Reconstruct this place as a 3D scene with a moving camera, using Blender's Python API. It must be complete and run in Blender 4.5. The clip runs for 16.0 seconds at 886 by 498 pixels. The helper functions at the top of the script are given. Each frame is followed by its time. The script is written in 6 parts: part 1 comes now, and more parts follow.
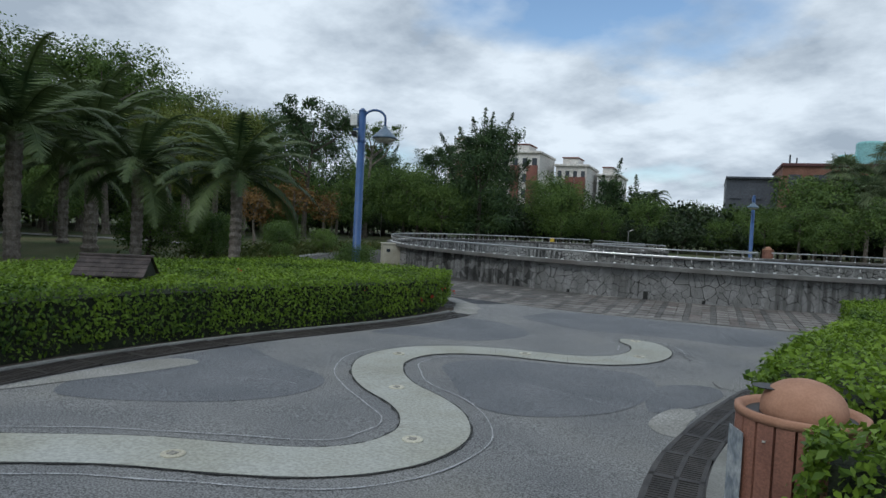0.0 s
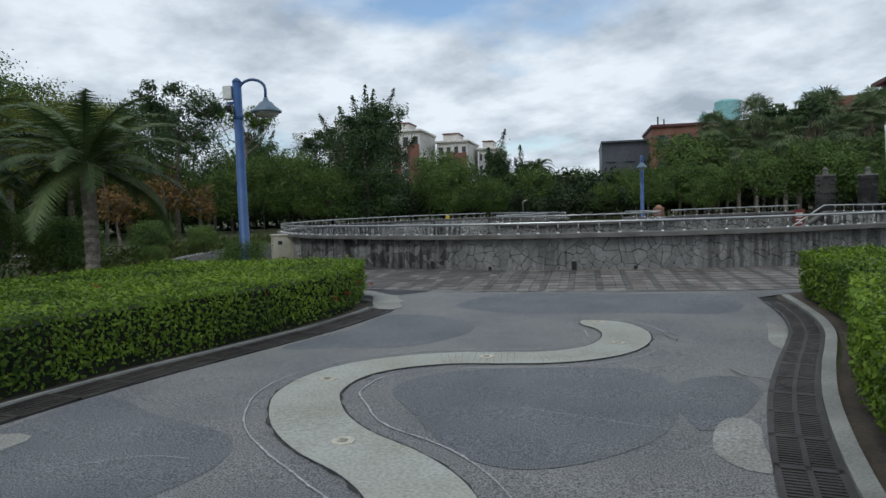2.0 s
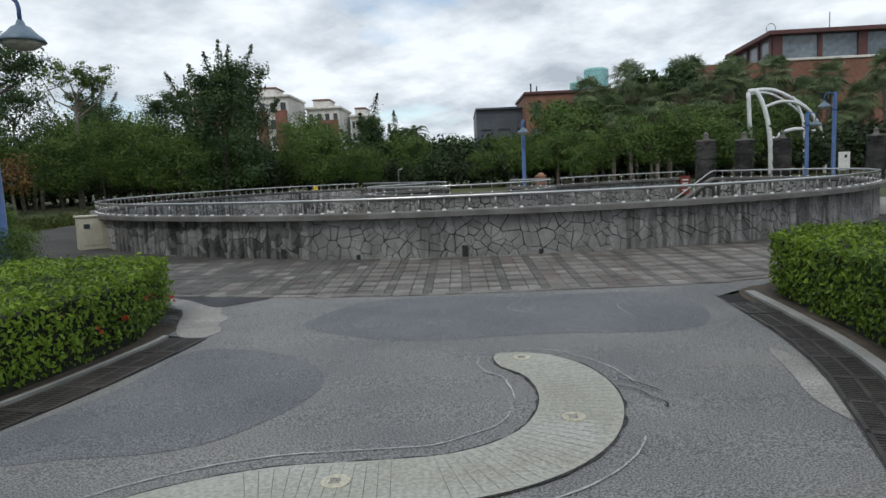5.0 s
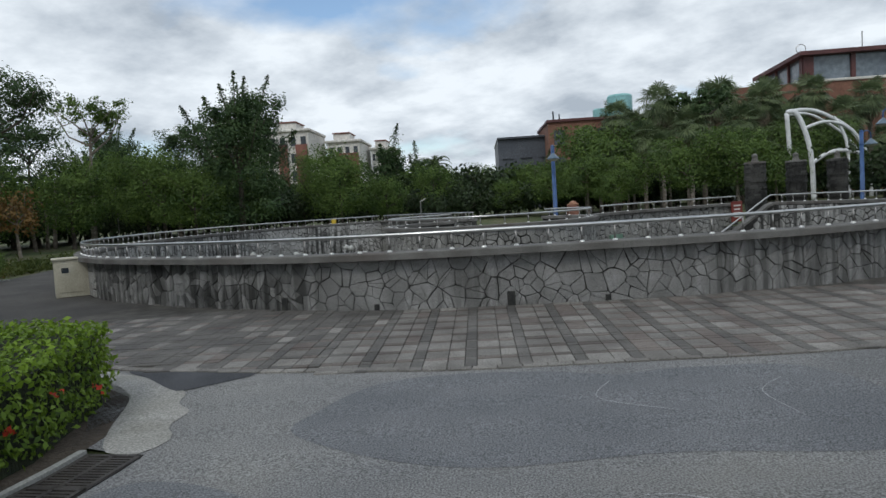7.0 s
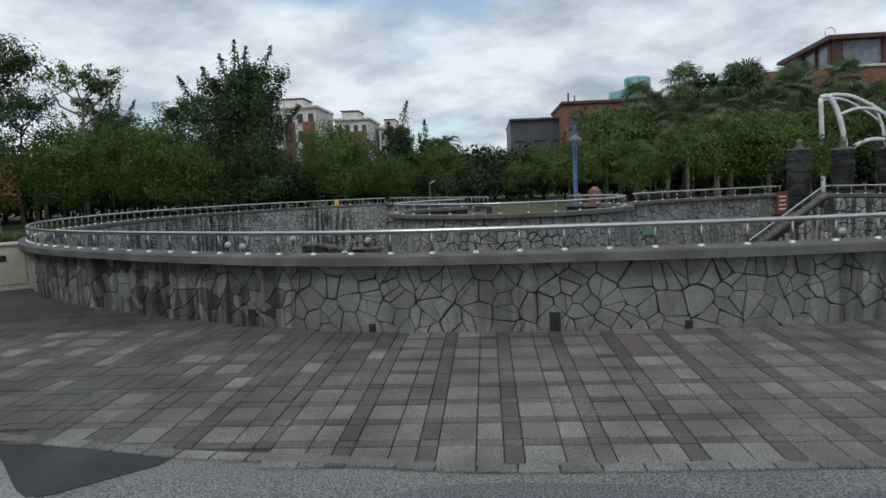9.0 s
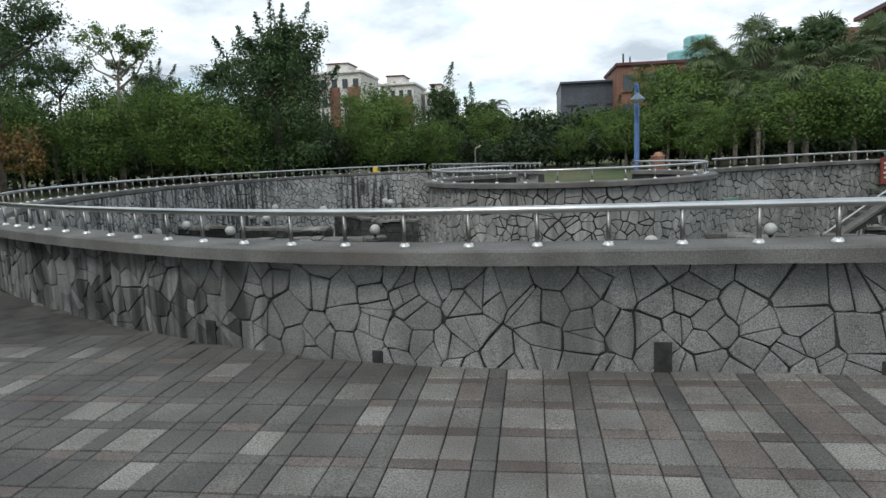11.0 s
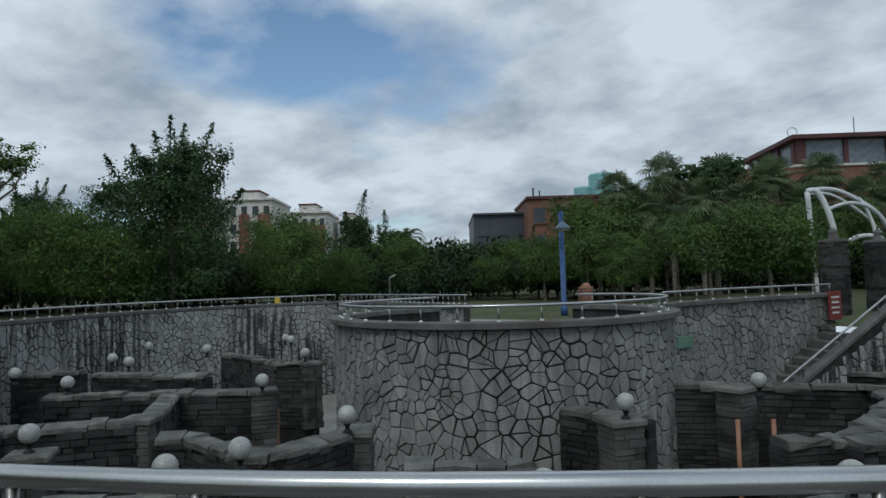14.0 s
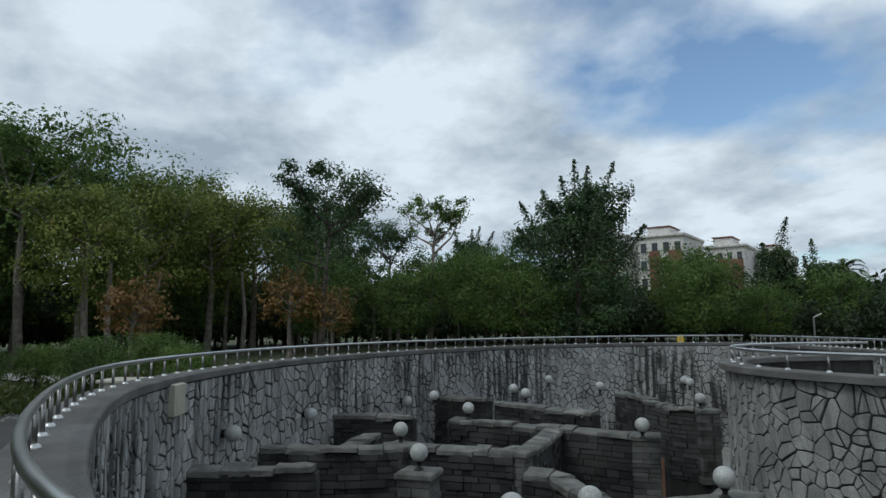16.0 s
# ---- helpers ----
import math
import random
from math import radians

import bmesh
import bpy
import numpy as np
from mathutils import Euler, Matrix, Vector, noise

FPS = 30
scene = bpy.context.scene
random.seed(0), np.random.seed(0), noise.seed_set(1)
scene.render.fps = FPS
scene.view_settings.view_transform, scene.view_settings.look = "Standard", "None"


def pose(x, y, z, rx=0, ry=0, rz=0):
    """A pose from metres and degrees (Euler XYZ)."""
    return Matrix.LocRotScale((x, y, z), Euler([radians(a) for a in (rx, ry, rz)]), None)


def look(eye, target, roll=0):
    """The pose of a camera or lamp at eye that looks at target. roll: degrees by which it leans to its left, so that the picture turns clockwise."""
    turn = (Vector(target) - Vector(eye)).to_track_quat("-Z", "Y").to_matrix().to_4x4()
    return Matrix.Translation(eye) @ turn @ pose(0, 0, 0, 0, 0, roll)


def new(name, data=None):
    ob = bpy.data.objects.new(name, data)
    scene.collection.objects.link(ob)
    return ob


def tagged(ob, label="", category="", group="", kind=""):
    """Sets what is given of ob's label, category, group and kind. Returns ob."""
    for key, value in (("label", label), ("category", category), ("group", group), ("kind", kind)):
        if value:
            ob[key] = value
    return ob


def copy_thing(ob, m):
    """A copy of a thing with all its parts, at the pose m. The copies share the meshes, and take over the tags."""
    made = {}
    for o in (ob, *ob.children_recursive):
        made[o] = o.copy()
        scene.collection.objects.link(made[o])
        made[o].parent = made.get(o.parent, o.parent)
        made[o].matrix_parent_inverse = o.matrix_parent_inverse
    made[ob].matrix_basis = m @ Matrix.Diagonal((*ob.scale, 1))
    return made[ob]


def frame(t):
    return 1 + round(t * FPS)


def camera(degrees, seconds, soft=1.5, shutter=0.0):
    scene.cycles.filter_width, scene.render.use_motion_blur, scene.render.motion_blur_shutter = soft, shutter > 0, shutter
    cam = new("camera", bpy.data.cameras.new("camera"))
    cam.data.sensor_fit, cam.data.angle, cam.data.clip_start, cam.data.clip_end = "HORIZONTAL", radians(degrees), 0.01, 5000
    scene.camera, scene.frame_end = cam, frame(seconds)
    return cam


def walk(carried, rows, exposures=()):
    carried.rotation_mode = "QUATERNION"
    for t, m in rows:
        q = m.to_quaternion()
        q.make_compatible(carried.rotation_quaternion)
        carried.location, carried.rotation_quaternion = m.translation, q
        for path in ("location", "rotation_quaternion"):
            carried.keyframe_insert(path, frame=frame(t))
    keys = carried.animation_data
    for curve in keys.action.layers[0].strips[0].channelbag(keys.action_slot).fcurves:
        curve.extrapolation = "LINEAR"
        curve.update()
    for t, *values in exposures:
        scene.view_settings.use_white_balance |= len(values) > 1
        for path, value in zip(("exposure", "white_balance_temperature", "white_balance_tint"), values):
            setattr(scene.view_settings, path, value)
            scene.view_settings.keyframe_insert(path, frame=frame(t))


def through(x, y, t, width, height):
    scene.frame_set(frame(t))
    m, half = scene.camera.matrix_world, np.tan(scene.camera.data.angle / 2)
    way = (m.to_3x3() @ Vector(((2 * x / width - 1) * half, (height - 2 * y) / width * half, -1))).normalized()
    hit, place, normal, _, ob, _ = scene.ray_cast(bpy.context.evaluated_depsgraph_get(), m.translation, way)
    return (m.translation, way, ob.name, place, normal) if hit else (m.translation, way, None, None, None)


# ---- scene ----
cam = camera(67.0, 16.0)
PATH = [
    (0, (1.594, -7.562, 1.528), (0.855, -5.705, 1.455), 2.9),
    (0.5, (1.321, -7.244, 1.535), (0.702, -5.345, 1.424), 0.9),
    (1, (1.021, -6.86, 1.531), (0.601, -4.914, 1.337), -0.5),
    (1.5, (0.825, -6.441, 1.5), (0.342, -4.503, 1.395), -2.0),
    (2, (0.574, -6.008, 1.455), (0.158, -4.055, 1.332), -1.9),
    (2.5, (0.421, -5.49, 1.467), (0.07, -3.541, 1.191), -2.6),
    (3, (0.315, -4.998, 1.523), (-0.015, -3.03, 1.391), -0.6),
    (3.5, (0.23, -4.477, 1.482), (0.028, -2.51, 1.185), -1.1),
    (4, (0.239, -3.971, 1.478), (0.167, -1.983, 1.272), -2.9),
    (4.5, (0.279, -3.462, 1.425), (0.36, -1.47, 1.272), -1.5),
    (5, (0.283, -2.861, 1.46), (0.228, -0.874, 1.232), -2.5),
    (7.5, (-0.083, -0.158, 1.423), (-0.229, 1.833, 1.303), -4.0),
    (8, (-0.148, 0.384, 1.427), (-0.411, 2.362, 1.294), -2.4),
    (8.5, (-0.212, 1.003, 1.47), (-0.388, 2.989, 1.305), -3.1),
    (9, (-0.243, 1.574, 1.483), (-0.38, 3.561, 1.297), -2.2),
    (11.5, (-0.45, 4.299, 1.399), (-0.742, 6.257, 1.115), -2.2),
    (12, (-0.54, 4.727, 1.402), (-0.633, 6.708, 1.142), 1.2),
    (12.5, (-0.589, 5.2, 1.422), (-0.724, 7.182, 1.189), -1.0),
    (13, (-0.641, 5.615, 1.441), (-0.829, 7.605, 1.362), -2.4),
    (13.5, (-0.639, 6.2, 1.434), (-0.523, 8.195, 1.521), -2.2),
    (14, (-0.692, 6.555, 1.439), (-0.698, 8.553, 1.536), -1.7),
    (14.5, (-0.778, 6.94, 1.443), (-0.908, 8.928, 1.62), -1.8),
    (14.7, (-0.850, 7.074, 1.400), (-1.244, 9.028, 1.554), -2.4),
    (14.8, (-0.886, 7.140, 1.379), (-1.456, 9.052, 1.525), -2.6),
    (14.9, (-0.922, 7.207, 1.357), (-1.707, 9.038, 1.542), -2.9),
    (15, (-0.958, 7.274, 1.336), (-2.041, 8.94, 1.57), -3.2),
    (15.1, (-0.881, 7.257, 1.352), (-2.214, 8.732, 1.571), -2.9),
    (15.2, (-0.805, 7.239, 1.367), (-2.338, 8.508, 1.569), -2.6),
    (15.3, (-0.728, 7.222, 1.383), (-2.393, 8.312, 1.581), -2.4),
    (15.5, (-0.575, 7.187, 1.414), (-2.278, 8.216, 1.612), -1.8),
    (15.7, (-0.452, 7.199, 1.421), (-2.121, 8.283, 1.626), -1.3),
    (15.8, (-0.391, 7.205, 1.424), (-1.943, 8.448, 1.637), -1.0),
    (15.9, (-0.329, 7.211, 1.428), (-1.700, 8.650, 1.651), -0.8),
    (16, (-0.268, 7.217, 1.431), (-1.397, 8.852, 1.662), -0.5),
]
EXPO = [(0, 0.0, 6000, 5), (1, -0.05, 6050, 5), (2.2, 0.05, 6150, 6), (3.0, 0.2, 6150, 6), (3.6, 0.15, 6200, 6), (4.5, 0.1, 6250, 6), (5, 0.22, 6400, 7), (9, 0.0, 6250, 6), (11.2, 0.57, 6380, 5), (12.0, 0.47, 6300, 5), (12.7, 0.73, 6470, 5), (13.3, -0.17, 6100, 3), (14.5, -0.35, 5950, 3), (15.0, -0.4, 5950, 3), (15.5, 0.08, 6150, 4), (16, -0.1, 6000, 3)]
walk(cam, [(t, look(eye, target, roll)) for t, eye, target, roll in PATH], EXPO)

# ---- sky and sun ----
SUN_UP, SUN_TURN = 48, 200
world = bpy.data.worlds.new("world")
scene.world = world
world.use_nodes = True
wn, wl = world.node_tree.nodes, world.node_tree.links
wn.clear()


def wnode(kind, **inputs):
    n = wn.new(kind)
    for k, v in inputs.items():
        n.inputs[k].default_value = v
    return n


sky = wn.new("ShaderNodeTexSky")
sky.sky_type, sky.sun_disc = "NISHITA", False
sky.sun_elevation, sky.sun_rotation = radians(SUN_UP), radians(SUN_TURN)
wcoord = wn.new("ShaderNodeTexCoord")
wsep = wn.new("ShaderNodeSeparateXYZ")
wl.new(wcoord.outputs["Generated"], wsep.inputs[0])
wz = wn.new("ShaderNodeMath")
wz.operation = "MAXIMUM"
wz.inputs[1].default_value = 0.0
wl.new(wsep.outputs["Z"], wz.inputs[0])
wadd = wn.new("ShaderNodeMath")
wadd.operation = "ADD"
wadd.inputs[1].default_value = 0.26
wl.new(wz.outputs[0], wadd.inputs[0])
wcomb = wn.new("ShaderNodeCombineXYZ")
for axis in "XY":
    d = wn.new("ShaderNodeMath")
    d.operation = "DIVIDE"
    wl.new(wsep.outputs[axis], d.inputs[0])
    wl.new(wadd.outputs[0], d.inputs[1])
    wl.new(d.outputs[0], wcomb.inputs[axis])
wmap = wn.new("ShaderNodeMapping")
wmap.inputs["Scale"].default_value = (1.0, 1.0, 1.0)
wmap.inputs["Rotation"].default_value = (0, 0, radians(35))
wmap.inputs["Location"].default_value = (3.1, 1.7, 0)
wl.new(wcomb.outputs[0], wmap.inputs[0])
cloud = wnode("ShaderNodeTexNoise", Scale=1.25, Detail=9.0, Roughness=0.5, Distortion=0.0)
wl.new(wmap.outputs[0], cloud.inputs["Vector"])
cover = wn.new("ShaderNodeMapRange")
cover.inputs["From Min"].default_value, cover.inputs["From Max"].default_value = 0.33, 0.455
wl.new(cloud.outputs["Fac"], cover.inputs["Value"])
shade = wnode("ShaderNodeTexNoise", Scale=2.1, Detail=10.0, Roughness=0.58, Distortion=0.0)
wl.new(wmap.outputs[0], shade.inputs["Vector"])
cramp = wn.new("ShaderNodeValToRGB")
cramp.color_ramp.elements[0].position, cramp.color_ramp.elements[0].color = 0.34, (0.45, 0.50, 0.575, 1)
cramp.color_ramp.elements[1].position, cramp.color_ramp.elements[1].color = 0.6, (0.935, 0.975, 1.035, 1)
wl.new(shade.outputs["Fac"], cramp.inputs[0])
cbg = wnode("ShaderNodeBackground", Strength=0.89)
wl.new(cramp.outputs[0], cbg.inputs["Color"])
sbg = wnode("ShaderNodeBackground", Strength=0.14)
wl.new(sky.outputs[0], sbg.inputs["Color"])
wmix = wn.new("ShaderNodeMixShader")
wl.new(cover.outputs[0], wmix.inputs[0])
wl.new(sbg.outputs[0], wmix.inputs[1])
wl.new(cbg.outputs[0], wmix.inputs[2])
wout = wn.new("ShaderNodeOutputWorld")
wl.new(wmix.outputs[0], wout.inputs["Surface"])

sun_data = bpy.data.lights.new("sun", "SUN")
sun_data.energy, sun_data.angle, sun_data.color = 0.9, radians(14), (1.0, 0.96, 0.9)
sun = new("sun", sun_data)
sun.rotation_euler = (radians(90 - SUN_UP), 0, radians(180 - SUN_TURN))

# ---- materials ----


def surf(name, c1, c2, scale=3.0, fine=60.0, rough=0.8, metal=0.0, bump=0.3, dist=0.01, rnd=0.0, speck=0.0, streak=0.0, stain=(0.03, 0.03, 0.028), blotch=0.0, island=0.0):
    """Two-scale surface: c1 to c2 by large noise, fine grain and relief; piece by piece variation, specks, vertical run marks, blotches."""
    m = bpy.data.materials.new(name)
    m.use_nodes = True
    n, l = m.node_tree.nodes, m.node_tree.links
    b = n["Principled BSDF"]
    b.inputs["Roughness"].default_value, b.inputs["Metallic"].default_value = rough, metal
    g = n.new("ShaderNodeNewGeometry")

    def noise_of(s, detail=4.0, vec=None):
        t = n.new("ShaderNodeTexNoise")
        t.inputs["Scale"].default_value, t.inputs["Detail"].default_value = s, detail
        l.new(vec or g.outputs["Position"], t.inputs["Vector"])
        return t.outputs["Fac"]

    def ranged(v, a, z, lo, hi):
        r = n.new("ShaderNodeMapRange")
        for k, x in zip(("From Min", "From Max", "To Min", "To Max"), (a, z, lo, hi)):
            r.inputs[k].default_value = x
        l.new(v, r.inputs["Value"])
        return r.outputs[0]

    def mixed(fac, a, z, kind="MIX"):
        x = n.new("ShaderNodeMix")
        x.data_type, x.blend_type = "RGBA", kind
        for v, k in ((fac, 0), (a, 6), (z, 7)):
            if isinstance(v, (int, float)):
                x.inputs[k].default_value = v
            elif isinstance(v, tuple):
                x.inputs[k].default_value = (*v, 1)
            else:
                l.new(v, x.inputs[k])
        return x.outputs[2]

    col = mixed(ranged(noise_of(scale), 0.35, 0.65, 0, 1), c1, c2)
    grain = noise_of(fine, 5.0)
    gv = ranged(grain, 0.36, 0.64, 0.8 - speck, 1.16 + speck)
    gm = n.new("ShaderNodeMix")
    gm.data_type, gm.blend_type = "RGBA", "MULTIPLY"
    gm.inputs[0].default_value = 1
    l.new(col, gm.inputs[6])
    l.new(gv, gm.inputs[7])
    col = gm.outputs[2]
    if rnd or island:
        if rnd:
            o = n.new("ShaderNodeObjectInfo").outputs["Random"]
        else:
            o = g.outputs["Random Per Island"]
        rv = ranged(o, 0, 1, 1 - (rnd or island), 1 + (rnd or island))
        x = n.new("ShaderNodeMix")
        x.data_type, x.blend_type = "RGBA", "MULTIPLY"
        x.inputs[0].default_value = 1
        l.new(col, x.inputs[6])
        l.new(rv, x.inputs[7])
        col = x.outputs[2]
    if blotch:
        col = mixed(ranged(noise_of(scale * 0.37 + 0.13, 6.0), 0.5, 0.68, 0, blotch), col, stain)
    if streak:
        mp = n.new("ShaderNodeMapping")
        mp.inputs["Scale"].default_value = (8.0, 8.0, 0.6)
        l.new(g.outputs["Position"], mp.inputs[0])
        s1 = ranged(noise_of(1.0, 5.0, mp.outputs[0]), 0.43, 0.57, 0, 1)
        s2 = ranged(noise_of(0.3, 2.0), 0.4, 0.55, 0.08, 1)
        mu = n.new("ShaderNodeMath")
        mu.operation = "MULTIPLY"
        l.new(s1, mu.inputs[0])
        l.new(s2, mu.inputs[1])
        mu2 = n.new("ShaderNodeMath")
        mu2.operation = "MULTIPLY"
        mu2.inputs[1].default_value = streak
        l.new(mu.outputs[0], mu2.inputs[0])
        col = mixed(mu2.outputs[0], col, stain)
    l.new(col, b.inputs["Base Color"])
    if bump:
        bp = n.new("ShaderNodeBump")
        bp.inputs["Strength"].default_value, bp.inputs["Distance"].default_value = bump, dist
        l.new(grain, bp.inputs["Height"])
        l.new(bp.outputs[0], b.inputs["Normal"])
    return m


def leafy(name, dark, light, rough=0.55, through=0.25, odd=None, each=0.34):
    """Leaves: colour from leaf to leaf and in drifts, some light coming through."""
    m = bpy.data.materials.new(name)
    m.use_nodes = True
    n, l = m.node_tree.nodes, m.node_tree.links
    b = n["Principled BSDF"]
    g = n.new("ShaderNodeNewGeometry")
    t = n.new("ShaderNodeTexNoise")
    t.inputs["Scale"].default_value = 0.9
    l.new(g.outputs["Position"], t.inputs["Vector"])
    a = n.new("ShaderNodeMath")
    a.operation = "MULTIPLY_ADD"
    a.inputs[1].default_value = each
    l.new(g.outputs["Random Per Island"], a.inputs[0])
    sub = n.new("ShaderNodeMath")
    sub.operation = "MULTIPLY_ADD"
    sub.inputs[1].default_value, sub.inputs[2].default_value = 1.6, -0.47
    l.new(t.outputs["Fac"], sub.inputs[0])
    l.new(sub.outputs[0], a.inputs[2])
    r = n.new("ShaderNodeValToRGB")
    e = r.color_ramp.elements
    e[0].position, e[0].color = 0.1, (*dark, 1)
    e[1].position, e[1].color = 0.85, (*light, 1)
    if odd:
        x = e.new(0.97)
        x.color = (*odd, 1)
    l.new(a.outputs[0], r.inputs[0])
    l.new(r.outputs[0], b.inputs["Base Color"])
    b.inputs["Roughness"].default_value = rough
    b.inputs["Specular IOR Level"].default_value = 0.25
    tr = n.new("ShaderNodeBsdfTranslucent")
    l.new(r.outputs[0], tr.inputs["Color"])
    mx = n.new("ShaderNodeMixShader")
    mx.inputs[0].default_value = through
    l.new(b.outputs[0], mx.inputs[1])
    l.new(tr.outputs[0], mx.inputs[2])
    l.new(mx.outputs[0], n["Material Output"].inputs["Surface"])
    return m


M_GRASS = surf("rough_grass", (0.045, 0.075, 0.02), (0.11, 0.10, 0.045), 0.35, 25, 0.95, bump=0.8, dist=0.05)
M_SOIL = surf("soil", (0.05, 0.038, 0.028), (0.09, 0.07, 0.05), 2, 30, 0.95, bump=0.8, dist=0.02)
M_PLAZA = surf("exposed_aggregate", (0.185, 0.187, 0.189), (0.252, 0.25, 0.243), 0.8, 95, 0.85, bump=1.0, dist=0.02, speck=0.42, blotch=0.4, stain=(0.25, 0.235, 0.19))
M_PATCH = surf("blue_grey_aggregate", (0.148, 0.155, 0.167), (0.19, 0.195, 0.204), 1.1, 100, 0.85, bump=1.0, dist=0.02, speck=0.42)
M_DARKTAR = surf("dark_tar", (0.035, 0.037, 0.042), (0.06, 0.062, 0.07), 2, 120, 0.85, bump=0.6, speck=0.2)
M_PALE = surf("pale_mortar", (0.25, 0.245, 0.22), (0.33, 0.32, 0.30), 2, 60, 0.9, bump=0.5, speck=0.15, blotch=0.3, stain=(0.16, 0.15, 0.13))
M_STRIP = surf("smooth_concrete", (0.31, 0.305, 0.25), (0.39, 0.395, 0.36), 1.3, 45, 0.75, bump=0.15, blotch=0.4, stain=(0.24, 0.23, 0.16))
M_LINE = surf("white_scrape", (0.32, 0.322, 0.33), (0.48, 0.48, 0.485), 14, 160, 0.9, bump=0.5, speck=0.3)
# dirt in gaps and cracks; on the weep holes it is painted shade
M_GAP = surf("gap_dirt_and_hole_shade", (0.018, 0.018, 0.018), (0.05, 0.05, 0.045), 9, 90, 0.95, bump=0.5)
M_GRATE = surf("cast_iron_grate", (0.035, 0.03, 0.028), (0.062, 0.055, 0.05), 6, 80, 0.6, 0.3, bump=0.3, rnd=0.2)
# near-black: the drains' shaded depth put into colour; also cores behind slate joints
M_DEPTH_DARK = surf("depth_shade_and_core_dark", (0.008, 0.008, 0.008), (0.016, 0.015, 0.014), 6, 60, 0.95, bump=0.0)
M_KERB = surf("kerb_concrete", (0.22, 0.22, 0.205), (0.31, 0.31, 0.29), 2, 70, 0.85, bump=0.3, blotch=0.5, stain=(0.10, 0.10, 0.085))
M_PAVER = surf("clay_grey_paver", (0.15, 0.14, 0.126), (0.235, 0.224, 0.206), 2.4, 120, 0.8, bump=0.7, rnd=0.24, speck=0.3, blotch=0.6, stain=(0.1, 0.088, 0.08))
M_PAVER_R = surf("red_brown_paver", (0.1, 0.082, 0.073), (0.148, 0.128, 0.114), 2.4, 120, 0.8, bump=0.6, rnd=0.3, speck=0.24, blotch=0.75, stain=(0.07, 0.055, 0.05))
M_PAVER_D = surf("dark_paver", (0.088, 0.082, 0.075), (0.138, 0.13, 0.12), 2.4, 120, 0.8, bump=0.6, rnd=0.25, speck=0.22, blotch=0.5, stain=(0.05, 0.048, 0.046))
M_PAVER_FAR = surf("paver_far", (0.15, 0.14, 0.126), (0.235, 0.224, 0.206), 2.4, 120, 0.8, bump=0.7, island=0.24, speck=0.3, blotch=0.6, stain=(0.1, 0.088, 0.08))
M_JOINT = surf("joint_dirt", (0.04, 0.037, 0.032), (0.09, 0.083, 0.074), 5, 90, 0.95, bump=0.4)
M_ROAD = surf("grey_asphalt", (0.042, 0.039, 0.036), (0.075, 0.069, 0.064), 0.9, 110, 0.9, bump=0.7, speck=0.22, blotch=0.5, stain=(0.06, 0.058, 0.055))
M_GRAVEL = surf("pale_gravel", (0.18, 0.18, 0.17), (0.36, 0.36, 0.35), 8, 60, 0.9, bump=1.0, dist=0.03, speck=0.2)
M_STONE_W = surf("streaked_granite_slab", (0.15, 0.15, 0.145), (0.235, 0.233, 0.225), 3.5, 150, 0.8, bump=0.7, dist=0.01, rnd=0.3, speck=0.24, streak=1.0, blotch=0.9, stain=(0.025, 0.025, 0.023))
M_STONE = surf("granite_slab", (0.195, 0.193, 0.187), (0.29, 0.287, 0.28), 3.2, 150, 0.8, bump=0.8, dist=0.012, rnd=0.13, speck=0.3, streak=0.75, blotch=0.35, stain=(0.05, 0.05, 0.046))
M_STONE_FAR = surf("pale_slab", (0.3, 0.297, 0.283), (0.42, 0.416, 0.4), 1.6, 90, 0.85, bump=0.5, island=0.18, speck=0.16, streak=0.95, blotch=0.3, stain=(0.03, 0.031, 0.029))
M_MORTAR = surf("dark_mortar", (0.022, 0.022, 0.02), (0.05, 0.049, 0.045), 3, 80, 0.95, bump=0.5, streak=0.5, stain=(0.01, 0.01, 0.01))
M_CAP = surf("weathered_cap_concrete", (0.10, 0.097, 0.09), (0.165, 0.16, 0.15), 2.5, 110, 0.9, bump=0.5, speck=0.03, blotch=0.7, stain=(0.085, 0.07, 0.062))
M_SLATE = surf("black_slate", (0.013, 0.013, 0.013), (0.045, 0.044, 0.042), 1.8, 60, 0.85, bump=0.9, dist=0.02, island=0.65, blotch=0.55, stain=(0.085, 0.083, 0.077))
M_SLATE_P = surf("grey_slate", (0.035, 0.035, 0.033), (0.1, 0.098, 0.092), 3, 60, 0.85, bump=0.9, dist=0.02, island=0.55, blotch=0.6, stain=(0.17, 0.165, 0.15))
M_SLATECAP = surf("slate_coping", (0.1, 0.098, 0.088), (0.205, 0.2, 0.18), 4, 60, 0.9, bump=0.9, dist=0.02, rnd=0.28, blotch=0.6, stain=(0.06, 0.062, 0.052))
M_STEEL = surf("brushed_steel", (0.50, 0.50, 0.49), (0.62, 0.62, 0.61), 4, 200, 0.28, 1.0, bump=0.0, speck=-0.13)
M_POST = surf("dull_steel", (0.22, 0.21, 0.20), (0.34, 0.33, 0.32), 6, 120, 0.4, 1.0, bump=0.05, dist=0.002)
M_FLANGE = surf("bright_flange", (0.62, 0.62, 0.60), (0.75, 0.75, 0.73), 9, 120, 0.35, 0.6, bump=0.03)
M_GLOBE = surf("opal_globe", (0.36, 0.36, 0.34), (0.47, 0.47, 0.44), 6, 60, 0.35, bump=0.0, blotch=0.35, stain=(0.35, 0.35, 0.32))
